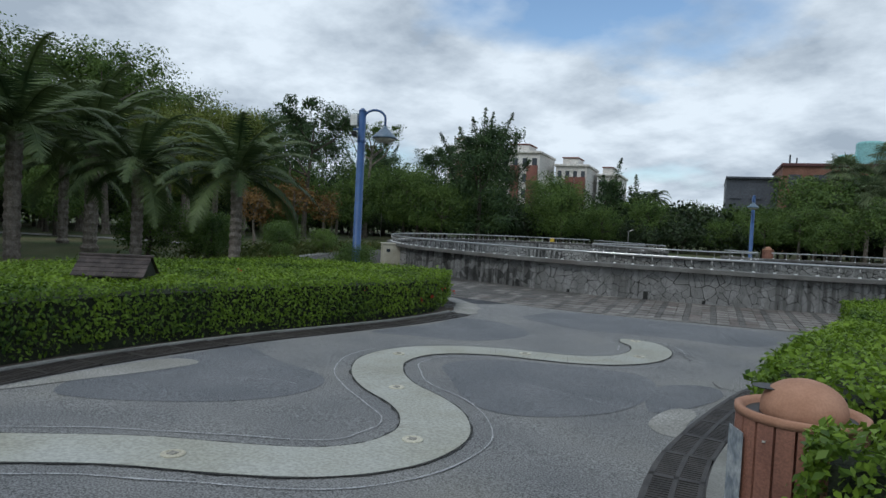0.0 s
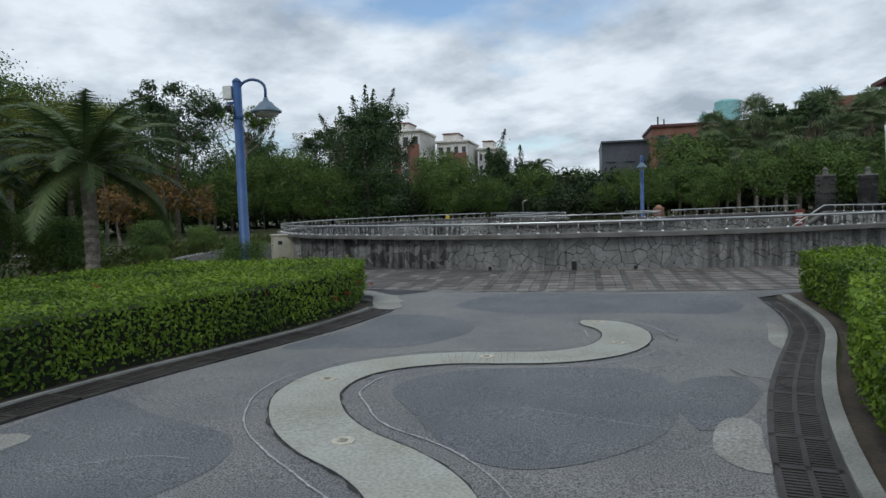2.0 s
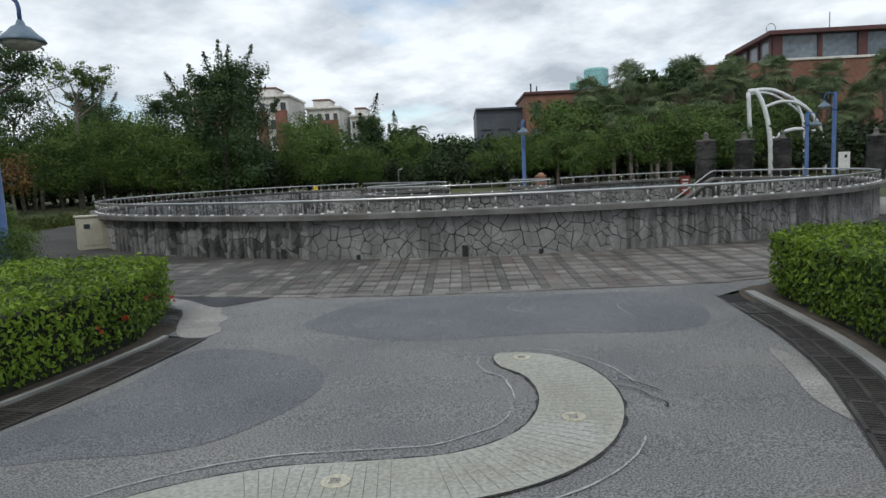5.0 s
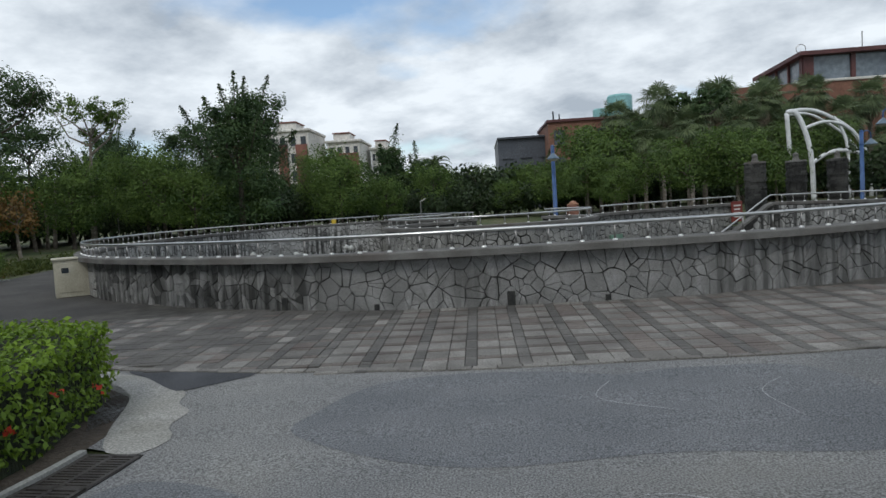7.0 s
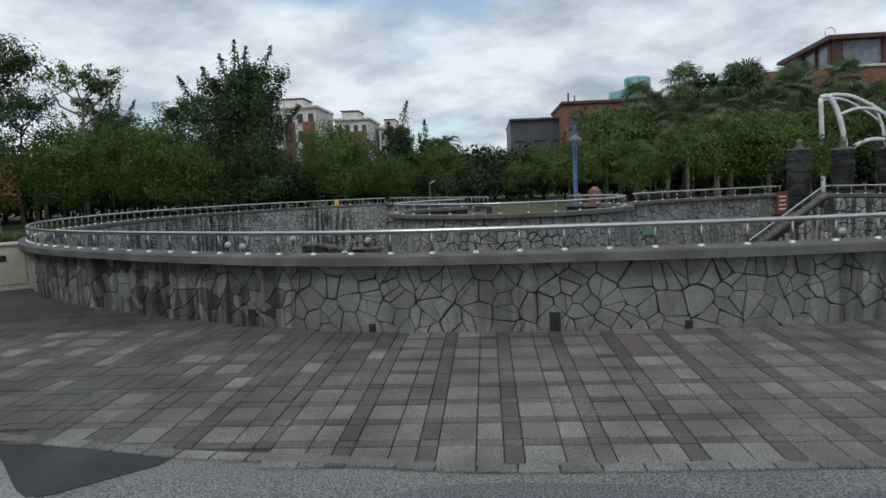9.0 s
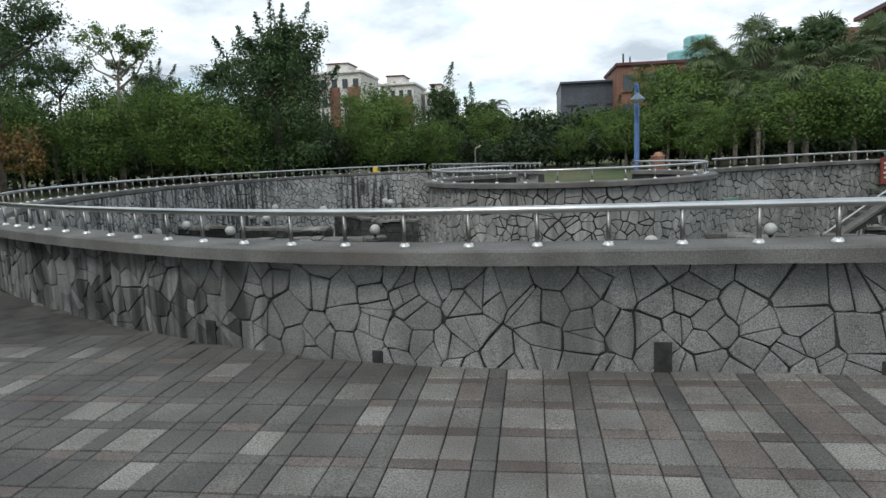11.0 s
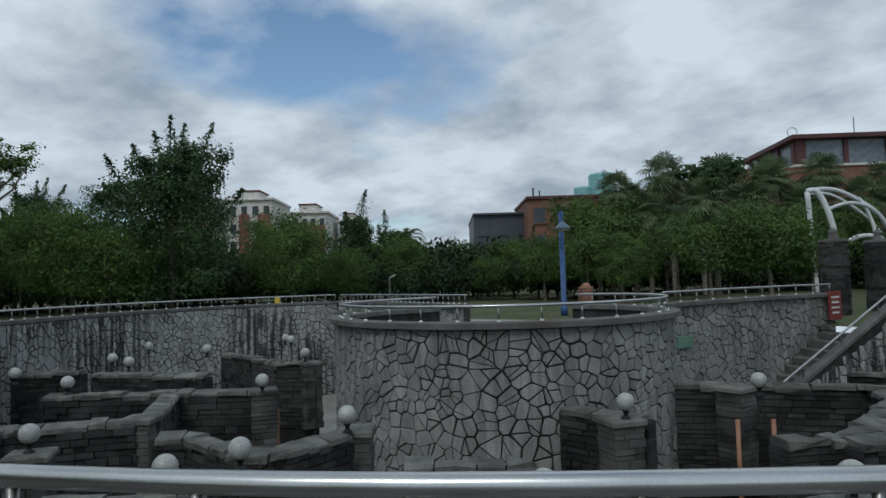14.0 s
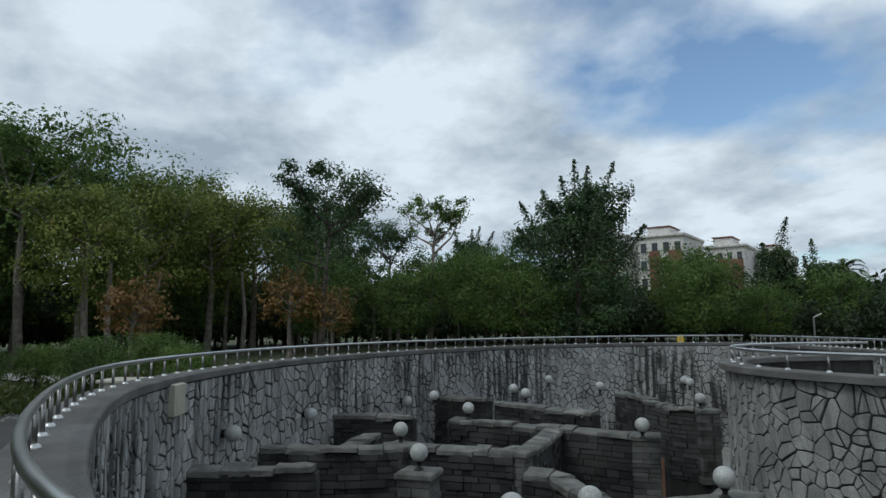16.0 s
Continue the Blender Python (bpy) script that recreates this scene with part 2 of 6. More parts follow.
M_BLACK = surf("black_iron", (0.015, 0.015, 0.015), (0.03, 0.03, 0.03), 8, 80, 0.5, 0.5, bump=0.1)
M_BLUE = surf("blue_paint", (0.028, 0.075, 0.20), (0.045, 0.105, 0.26), 3, 60, 0.45, bump=0.05, blotch=0.25, stain=(0.03, 0.05, 0.10))
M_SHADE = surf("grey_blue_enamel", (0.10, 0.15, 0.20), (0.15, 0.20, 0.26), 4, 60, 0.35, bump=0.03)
M_LENS = surf("lamp_lens", (0.35, 0.33, 0.28), (0.5, 0.48, 0.42), 9, 40, 0.25, bump=0.0)
M_CREAM = surf("cream_cabinet_paint", (0.42, 0.39, 0.30), (0.52, 0.49, 0.39), 3, 60, 0.55, bump=0.08, blotch=0.3, stain=(0.28, 0.25, 0.18))
M_TERRA = surf("terracotta_concrete", (0.33, 0.17, 0.105), (0.42, 0.23, 0.15), 6, 90, 0.85, bump=0.2, speck=-0.11, blotch=0.3, stain=(0.23, 0.125, 0.085))
M_SLATWOOD = surf("brown_slat", (0.19, 0.085, 0.06), (0.27, 0.125, 0.085), 7, 90, 0.7, bump=0.3, rnd=0.12)
M_ROOFWOOD = surf("dark_shingle", (0.035, 0.027, 0.025), (0.07, 0.055, 0.05), 9, 60, 0.85, bump=0.6, island=0.3)
M_BARK = surf("bark", (0.12, 0.10, 0.082), (0.24, 0.21, 0.175), 5, 30, 0.95, bump=0.9, dist=0.02)
M_BARKDK = surf("dark_bark", (0.05, 0.042, 0.034), (0.11, 0.095, 0.075), 5, 30, 0.95, bump=0.9, dist=0.02)
M_PALMBARK = surf("palm_bark", (0.13, 0.11, 0.09), (0.25, 0.22, 0.19), 9, 25, 0.95, bump=1.0, dist=0.03)
M_DEADLEAF = surf("dead_frond", (0.2, 0.17, 0.115), (0.33, 0.285, 0.21), 6, 30, 0.9, bump=0.3)
M_WHITEBLD = surf("white_render", (0.58, 0.55, 0.51), (0.68, 0.66, 0.62), 0.2, 3, 0.8, bump=0.0, blotch=0.2, stain=(0.45, 0.42, 0.38))
M_REDTILE = surf("red_brown_tile", (0.16, 0.06, 0.045), (0.22, 0.09, 0.065), 0.5, 6, 0.7, bump=0.1)
M_WIN = surf("window_glass", (0.02, 0.025, 0.03), (0.05, 0.06, 0.07), 0.3, 4, 0.1, bump=0.0)
M_BLUEGLASS = surf("grey_blue_glazing", (0.10, 0.125, 0.15), (0.16, 0.19, 0.22), 0.15, 2, 0.15, bump=0.0)
M_DKCLAD = surf("dark_cladding", (0.055, 0.062, 0.078), (0.075, 0.083, 0.10), 0.3, 4, 0.5, bump=0.05)
M_BRICK = surf("orange_brick", (0.16, 0.075, 0.05), (0.22, 0.11, 0.075), 0.6, 5, 0.85, bump=0.2)
M_MAROON = surf("maroon_paint", (0.075, 0.026, 0.026), (0.105, 0.037, 0.035), 0.6, 8, 0.6, bump=0.05)
M_TEAL = surf("teal_tank", (0.20, 0.42, 0.42), (0.26, 0.50, 0.50), 0.5, 6, 0.5, bump=0.05)
M_WHITESTEEL = surf("white_painted_steel", (0.60, 0.61, 0.62), (0.72, 0.73, 0.74), 3, 40, 0.4, bump=0.05, blotch=0.2, stain=(0.42, 0.42, 0.42))
M_SIGNRED = surf("sign_red", (0.17, 0.03, 0.025), (0.22, 0.045, 0.035), 4, 60, 0.5, bump=0.03)
M_SIGNWHITE = surf("sign_white", (0.62, 0.62, 0.60), (0.72, 0.72, 0.70), 6, 60, 0.6, bump=0.0)
M_GREENBOX = surf("faded_green_plate", (0.12, 0.22, 0.16), (0.17, 0.28, 0.21), 4, 60, 0.6, bump=0.05)
M_YELLOW = surf("yellow_plastic", (0.62, 0.42, 0.03), (0.7, 0.5, 0.06), 4, 60, 0.5, bump=0.0)
M_PIPE = surf("orange_pipe", (0.33, 0.16, 0.09), (0.42, 0.23, 0.14), 5, 60, 0.7, bump=0.1)
M_POSTER = surf("poster_grey", (0.16, 0.19, 0.22), (0.42, 0.44, 0.45), 13, 40, 0.6, bump=0.0)
L_HEDGE = leafy("hedge_leaf", (0.026, 0.062, 0.009), (0.205, 0.315, 0.031), 0.5, 0.3, each=0.5)
# hedge core: the shade between the leaves is put into this near-black colour
L_CORE = surf("hedge_inside_shade", (0.010, 0.016, 0.006), (0.022, 0.028, 0.012), 8, 40, 0.95, bump=0.8, dist=0.03)
L_TREE = leafy("tree_leaf", (0.036, 0.074, 0.02), (0.15, 0.225, 0.05), 0.6, 0.32)
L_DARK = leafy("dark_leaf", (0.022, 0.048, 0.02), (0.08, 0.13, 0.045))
L_LIGHT = leafy("yellow_green_leaf", (0.06, 0.092, 0.02), (0.235, 0.27, 0.055), odd=(0.24, 0.18, 0.04))
L_ORANGE = leafy("orange_leaf", (0.10, 0.062, 0.022), (0.25, 0.145, 0.045))
# undergrowth leaves: the shade at the wood's foot is put into their dark colour
L_UNDER_SHADED = leafy("undergrowth_leaf_shaded", (0.010, 0.022, 0.009), (0.045, 0.07, 0.024))
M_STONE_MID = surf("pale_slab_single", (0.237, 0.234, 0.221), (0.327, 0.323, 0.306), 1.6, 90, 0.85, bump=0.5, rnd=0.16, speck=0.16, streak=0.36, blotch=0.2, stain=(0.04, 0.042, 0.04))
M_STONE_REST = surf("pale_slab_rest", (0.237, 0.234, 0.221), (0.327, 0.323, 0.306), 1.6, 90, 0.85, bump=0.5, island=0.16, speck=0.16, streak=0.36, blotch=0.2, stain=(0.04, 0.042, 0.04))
L_PALM = leafy("palm_leaf", (0.045, 0.074, 0.036), (0.205, 0.255, 0.128), 0.45, 0.25)
L_GROVE = leafy("grove_leaf", (0.034, 0.068, 0.02), (0.14, 0.21, 0.048), 0.6, 0.3)
L_DATE = leafy("date_palm_leaf", (0.028, 0.052, 0.02), (0.115, 0.155, 0.058), 0.55, 0.2)
L_PINK = leafy("pink_flower", (0.42, 0.08, 0.09), (0.62, 0.2, 0.19))
L_FLOWER = leafy("red_flower", (0.35, 0.03, 0.02), (0.5, 0.07, 0.03))
L_WEED = leafy("weed_leaf", (0.03, 0.05, 0.012), (0.11, 0.13, 0.035), odd=(0.20, 0.11, 0.05))

# ---- geometry helpers ----
TAU = 2 * math.pi


class Geo:
    """Collects vertices and faces of one mesh."""

    def __init__(self):
        self.v, self.f = [], []

    def add(self, verts, faces):
        k = len(self.v)
        self.v += [tuple(p) for p in verts]
        self.f += [tuple(i + k for i in face) for face in faces]
        return self

    def box(self, c, s, turn=0.0, bevel=0.0):
        cx, cy, cz = c
        hx, hy, hz = s[0] / 2, s[1] / 2, s[2] / 2
        b = min(bevel, hx * 0.6, hy * 0.6, hz * 0.9)
        ct, st = math.cos(turn), math.sin(turn)
        rings = [(hx, hy, -hz), (hx, hy, hz)] if b <= 0 else [(hx - b, hy - b, -hz), (hx, hy, -hz + b), (hx, hy, hz - b), (hx - b, hy - b, hz)]
        vs, fs = [], []
        for x, y, z in rings:
            for sx, sy in ((-1, -1), (1, -1), (1, 1), (-1, 1)):
                px, py = sx * x, sy * y
                vs.append((cx + px * ct - py * st, cy + px * st + py * ct, cz + z))
        for r in range(len(rings) - 1):
            for i in range(4):
                j = (i + 1) % 4
                fs.append((4 * r + i, 4 * r + j, 4 * r + 4 + j, 4 * r + 4 + i))
        t = 4 * (len(rings) - 1)
        fs += [(3, 2, 1, 0), (t, t + 1, t + 2, t + 3)]
        return self.add(vs, fs)

    def tube(self, path, radii, n=8, closed_ends=True):
        path = [Vector(p) for p in path]
        if isinstance(radii, (int, float)):
            radii = [radii] * len(path)
        vs, fs = [], []
        side = None
        for i, p in enumerate(path):
            d = (path[min(i + 1, len(path) - 1)] - path[max(i - 1, 0)]).normalized()
            if side is None or abs(side.dot(d)) > 0.95:
                side = d.cross(Vector((0, 0, 1)) if abs(d.z) < 0.9 else Vector((1, 0, 0))).normalized()
            side = (side - d * side.dot(d)).normalized()
            up = side.cross(d)
            for k in range(n):
                a = TAU * k / n
                vs.append(p + (side * math.cos(a) + up * math.sin(a)) * radii[i])
        for i in range(len(path) - 1):
            for k in range(n):
                j = (k + 1) % n
                fs.append((i * n + k, i * n + j, i * n + n + j, i * n + n + k))
        if closed_ends:
            fs += [tuple(range(n - 1, -1, -1)), tuple(range((len(path) - 1) * n, len(path) * n))]
        return self.add(vs, fs)

    def lathe(self, profile, c=(0, 0, 0), n=16):
        vs, fs = [], []
        for r, z in profile:
            for k in range(n):
                a = TAU * k / n
                vs.append((c[0] + r * math.cos(a), c[1] + r * math.sin(a), c[2] + z))
        for i in range(len(profile) - 1):
            for k in range(n):
                j = (k + 1) % n
                fs.append((i * n + k, i * n + j, i * n + n + j, i * n + n + k))
        fs += [tuple(range(n - 1, -1, -1)), tuple(range((len(profile) - 1) * n, len(profile) * n))]
        return self.add(vs, fs)

    def prism(self, poly, z0, z1):
        n = len(poly)
        zf = (lambda x, y, z: z(x, y)) if callable(z0) else (lambda x, y, z: z)
        vs = [(x, y, zf(x, y, z0)) for x, y in poly] + [(x, y, zf(x, y, z1)) for x, y in poly]
        fs = [(i, (i + 1) % n, n + (i + 1) % n, n + i) for i in range(n)]
        fs += [tuple(range(n - 1, -1, -1)), tuple(range(n, 2 * n))]
        return self.add(vs, fs)

    def strip(self, a, b):
        """A band between two lines of points of the same count."""
        n = len(a)
        return self.add(list(a) + list(b), [(i, i + 1, n + i + 1, n + i) for i in range(n - 1)])

    def mesh(self, name):
        me = bpy.data.meshes.new(name)
        me.from_pydata([tuple(p) for p in self.v], [], self.f)
        me.update()
        return me


def link(name, geo, material, parent=None, label="", smooth=False):
    me = geo.mesh(name) if isinstance(geo, Geo) else geo
    if not me.materials:
        me.materials.append(material)
    if smooth:
        me.polygons.foreach_set("use_smooth", [True] * len(me.polygons))
    ob = new(name, me)
    if parent:
        ob.parent = parent
    if label:
        ob["label"] = label
    return ob


def thing(name, label, category, group="", kind="", at=(0, 0, 0), turn=0.0):
    ob = new(name)
    ob.empty_display_size = 0.1
    ob.matrix_basis = pose(*at, 0, 0, turn)
    return tagged(ob, label, category, group, kind)


def setting(name, geo, material, label, category, smooth=False):
    return tagged(link(name, geo, material, smooth=smooth), label, category, "", "structure")


def smooth_line(points, step=0.12, closed=False):
    """A Catmull-Rom line through points, resampled at even steps."""
    p = [np.array(q, float) for q in points]
    n = len(p)
    out = []
    for i in range(n if closed else n - 1):
        if closed:
            a, b, c, d = p[i - 1], p[i], p[(i + 1) % n], p[(i + 2) % n]
        else:
            a, b, c, d = p[max(i - 1, 0)], p[i], p[i + 1], p[min(i + 2, n - 1)]
        k = max(2, int(np.linalg.norm(c - b) / step * 2))
        for t in np.arange(k) / k:
            out.append(0.5 * (2 * b + (c - a) * t + (2 * a - 5 * b + 4 * c - d) * t * t + (3 * b - a - 3 * c + d) * t**3))
    if not closed:
        out.append(p[-1])
    return Line(out, closed).even(step)


class Line:
    """A line in plan with its length, places and outward (right-hand) normals."""

    def __init__(self, pts, closed=False):
        self.p = np.array([q[:2] for q in pts] + ([pts[0][:2]] if closed else []), float)
        self.s = np.r_[0, np.cumsum(np.linalg.norm(np.diff(self.p, axis=0), axis=1))]
        self.length = float(self.s[-1])

    def even(self, step):
        n = max(2, int(self.length / step) + 1)
        return Line([self.at(s) for s in np.linspace(0, self.length, n)])

    def at(self, s, off=0.0):
        x = np.array([np.interp(s, self.s, self.p[:, 0]), np.interp(s, self.s, self.p[:, 1])])
        if off:
            x = x + off * self.normal(s)
        return x

    def normal(self, s):
        a, b = self.at(max(0, s - 0.06)), self.at(min(self.length, s + 0.06))
        d = (b - a) / max(1e-9, np.linalg.norm(b - a))
        return np.array([d[1], -d[0]])

    def heading(self, s):
        nx, ny = self.normal(s)
        return math.atan2(nx, -ny)

    def samples(self, step, off=0.0, s0=0.0, s1=None):
        s1 = self.length if s1 is None else s1
        n = max(2, int((s1 - s0) / step) + 1)
        return [self.at(s, off) for s in np.linspace(s0, s1, n)]


def gz(x, y):
    """The height of the ground: a walk that falls gently to the terrace."""
    if y < 3:
        return 0.0165 * (3 - max(y, -14))
    return min(0.1, 0.1 * (y - 3) / 5)


def on(pts, dz):
    return [(x, y, gz(x, y) + dz) for x, y in pts]


def ribbon(geo, line, a, b, dz, step=0.1, s0=0.0, s1=None):
    return geo.strip(on(line.samples(step, a, s0, s1), dz), on(line.samples(step, b, s0, s1), dz))


def blob(points, dz, geo=None):
    """A flat patch with a smooth closed outline, lying on the ground."""
    line = smooth_line(points, 0.12, closed=True)
    ring = [tuple(q) for q in line.p[:-1]]
    c = np.mean(ring, axis=0)
    geo = geo or Geo()
    vs = [(c[0], c[1], gz(*c) + dz)]
    for k in (0.17, 0.34, 0.5, 0.67, 0.84, 1.0):
        vs += on([(c[0] + k * (x - c[0]), c[1] + k * (y - c[1])) for x, y in ring], dz)
    n = len(ring)
    fs = [(0, 1 + i, 1 + (i + 1) % n) for i in range(n)]
    for r in range(5):
        o = 1 + r * n
        fs += [(o + i, o + n + i, o + n + (i + 1) % n, o + (i + 1) % n) for i in range(n)]
    return geo.add(vs, fs)


def cells(width, height, size, seed, gap, jitter=0.6, drop=0.3):
    """Random polygons that fill a band, as crazy paving does, with open joints."""
    rnd = random.Random(seed)
    nx, nz = max(1, round(width / size)), max(1, round(height / size))
    dx, dz = width / nx, height / nz
    site = {(i, k): ((i + 0.5 + (0.5 if k % 2 else 0.0) * 0.6 + rnd.uniform(-jitter, jitter)) * dx, (k + 0.5 + rnd.uniform(-jitter, jitter)) * dz) for i in range(nx) for k in range(nz)}
    for key in [q for q in site if rnd.random() < drop]:
        del site[key]
    made = []
    for (i, k), (sx, sz) in site.items():
        poly = [(max(gap / 2, sx - 3.2 * dx), gap / 2), (min(width - gap / 2, sx + 3.2 * dx), gap / 2), (min(width - gap / 2, sx + 3.2 * dx), height - gap / 2), (max(gap / 2, sx - 3.2 * dx), height - gap / 2)]
        g = gap * rnd.choice((0.45, 0.7, 1.0, 1.4, 2.0))
        for a in range(i - 3, i + 4):
            for b in range(k - 3, k + 4):
                if (a, b) == (i, k) or (a, b) not in site:
                    continue
                ox, oz = site[a, b]
                nxv, nzv = ox - sx, oz - sz
                d = math.hypot(nxv, nzv)
                nxv, nzv = nxv / d, nzv / d
                lim = d / 2 - g / 2
                cut = []
                for q in range(len(poly)):
                    p, r = poly[q], poly[(q + 1) % len(poly)]
                    hp = (p[0] - sx) * nxv + (p[1] - sz) * nzv - lim
                    hr = (r[0] - sx) * nxv + (r[1] - sz) * nzv - lim
                    if hp <= 0:
                        cut.append(p)
                    if hp * hr < 0:
                        t = hp / (hp - hr)
                        cut.append((p[0] + t * (r[0] - p[0]), p[1] + t * (r[1] - p[1])))
                poly = cut
                if len(poly) < 3:
                    break
            if len(poly) < 3:
                break
        if len(poly) >= 3:
            clean = [p for q, p in enumerate(poly) if math.dist(p, poly[q - 1]) > 0.012]
            if len(clean) >= 3:
                made.append(clean)
    return made


def clipped(poly, nx, nz, lim):
    """The part of a convex polygon on one side of a line."""
    out = []
    for q, p in enumerate(poly):
        r = poly[(q + 1) % len(poly)]
        hp, hr = p[0] * nx + p[1] * nz - lim, r[0] * nx + r[1] * nz - lim
        if hp <= 0:
            out.append(p)
        if hp * hr < 0:
            t = hp / (hp - hr)
            out.append((p[0] + t * (r[0] - p[0]), p[1] + t * (r[1] - p[1])))
    return out


def area_of(poly):
    return abs(sum(a[0] * b[1] - b[0] * a[1] for a, b in zip(poly, poly[1:] + poly[:1]))) / 2


def crazy(width, height, size, seed, gap):
    """Crazy paving: many-sided slabs, some of them cracked in two, with uneven open joints and chipped outlines."""
    rnd = random.Random(seed)
    made = []
    for poly in cells(width, height, size, seed, gap, 0.62, 0.3):
        parts = [poly]
        if rnd.random() < 0.24 and area_of(poly) > 0.8 * size * size:
            cx, cz = sum(p[0] for p in poly) / len(poly), sum(p[1] for p in poly) / len(poly)
            a = rnd.uniform(0, math.pi)
            nx, nz = math.cos(a), math.sin(a)
            lim = cx * nx + cz * nz + rnd.uniform(-0.2, 0.2) * size
            parts = [clipped(poly, nx, nz, lim - gap * 0.4), clipped(poly, -nx, -nz, -lim - gap * 0.4)]
        for q in parts:
            if len(q) < 3 or area_of(q) < 0.0012:
                continue
            sx, sz = sum(p[0] for p in q) / len(q), sum(p[1] for p in q) / len(q)
            rough = []
            for i, p in enumerate(q):
                r = q[(i + 1) % len(q)]
                k = rnd.choice((0.0, 0.02, 0.04, 0.1))
                rough.append((p[0] + k * (sx - p[0]), p[1] + k * (sz - p[1])))
                if math.dist(p, r) > 0.07:
                    t, k = rnd.uniform(0.3, 0.7), rnd.uniform(-0.035, 0.06)
                    mx, mz = p[0] + t * (r[0] - p[0]), p[1] + t * (r[1] - p[1])
                    rough.append((mx + k * (sx - mx), mz + k * (sz - mz)))
            made.append(rough)
    return made


def stone(geo, poly, place, deep, seed):
    """One slab: its outline, a worn edge and its face, laid on a wall by place(s, z, out)."""
    rnd = random.Random(seed)
    cx, cz = sum(p[0] for p in poly) / len(poly), sum(p[1] for p in poly) / len(poly)
    far = max(math.dist(p, (cx, cz)) for p in poly)
    k = 1 - min(0.3, 0.012 / max(0.03, far))
    n = len(poly)
    tilt = rnd.uniform(-0.03, 0.03), rnd.uniform(-0.03, 0.03)
    out = deep * rnd.uniform(0.6, 1.2)
    vs = [place(s, z, -0.01) for s, z in poly] + [place(s, z, out * 0.72) for s, z in poly]
    vs += [place(cx + k * (s - cx), cz + k * (z - cz), out + tilt[0] * (s - cx) + tilt[1] * (z - cz)) for s, z in poly]
    fs = [(i, (i + 1) % n, n + (i + 1) % n, n + i) for i in range(n)]
    fs += [(n + i, n + (i + 1) % n, 2 * n + (i + 1) % n, 2 * n + i) for i in range(n)]
    fs.append(tuple(range(2 * n, 3 * n)))
    return geo.add(vs, fs)


def wall_band(geo, line, a, b, z0, z1, step=0.3, s0=0.0, s1=None):
    """A solid band along a line, from offset a to b and from z0 to z1 (numbers, or a function of the place for z0)."""
    low = z0 if callable(z0) else (lambda x, y: z0)
    s1 = line.length if s1 is None else s1
    n = max(2, int((s1 - s0) / step) + 1)
    vs, fs = [], []
    for s in np.linspace(s0, s1, n):
        p, q = line.at(s, a), line.at(s, b)
        vs += [(*p, low(*p)), (*q, low(*q)), (*q, z1), (*p, z1)]
    for i in range(n - 1):
        for k in range(4):
            j = (k + 1) % 4
            fs.append((4 * i + k, 4 * i + j, 4 * i + 4 + j, 4 * i + 4 + k))
    e = 4 * (n - 1)
    fs += [(3, 2, 1, 0), (e, e + 1, e + 2, e + 3)]
    return geo.add(vs, fs)


def leaf_mesh(name, centres, size, rng, long=1.5, flat=0.0, normals=None):
    """Small folded leaves, one at each centre."""
    c = np.asarray(centres, float)
    n = len(c)
    if normals is None:
        d = rng.normal(size=(n, 3))
        d[:, 2] = np.abs(d[:, 2]) * (0.6 + flat) + flat
    else:
        d = np.asarray(normals, float) + rng.normal(scale=0.55, size=(n, 3))
    d /= np.linalg.norm(d, axis=1, keepdims=True)
    r = rng.normal(size=(n, 3))
    a = np.cross(d, r)
    a /= np.linalg.norm(a, axis=1, keepdims=True)
    b = np.cross(d, a)
    s = (size * rng.uniform(0.6, 1.35, n))[:, None]
    v = np.stack([c - a * s * long * 0.5, c - b * s * 0.45 + d * s * 0.12, c + a * s * long * 0.5 - d * s * 0.1, c + b * s * 0.45 + d * s * 0.12], 1).reshape(-1, 3)
    me = bpy.data.meshes.new(name)
    me.vertices.add(4 * n)
    me.vertices.foreach_set("co", v.ravel())
    me.loops.add(4 * n)
    me.loops.foreach_set("vertex_index", np.arange(4 * n))
    me.polygons.add(n)
    me.polygons.foreach_set("loop_start", np.arange(n) * 4)
    me.update(calc_edges=True)
    return me


# ---- plan ----
RING = smooth_line([(9.55, 21.4), (10.75, 18.6), (10.85, 15.6), (9.7, 12.4), (7.5, 9.85), (5.0, 8.35), (2.6, 7.75), (0.4, 7.72), (-1.2, 7.83), (-2.8, 8.32), (-5.1, 9.6), (-6.9, 11.0), (-8.35, 12.9), (-9.6, 15.4), (-10.35, 18.6), (-10.5, 22.0), (-9.6, 25.8), (-7.6, 28.8), (-4.7, 30.6)][::-1], 0.15)
RL = RING.length
DRUM = smooth_line([(-1.0, 21.9), (-2.35, 20.6), (-2.75, 18.9), (-2.1, 17.1), (-0.7, 15.95), (0.6, 15.75), (1.9, 16.2), (2.9, 17.3), (3.3, 18.8), (3.0, 20.3), (2.2, 21.3)], 0.12)
EAST = smooth_line([(3.2, 19.6), (4.2, 20.7), (5.8, 21.9), (7.5, 22.9), (9.2, 23.7)], 0.15)
WEST = smooth_line([(-4.7, 30.6), (-2.4, 27.2), (-0.3, 23.3)], 0.15)
DRAIN_L = smooth_line([(-2.32, 3.25), (-2.52, 1.75), (-2.85, 0.45), (-3.3, -1.15), (-3.55, -2.7), (-3.6, -3.9), (-3.5, -6.0), (-3.3, -9.0), (-3.2, -13.0)], 0.12)
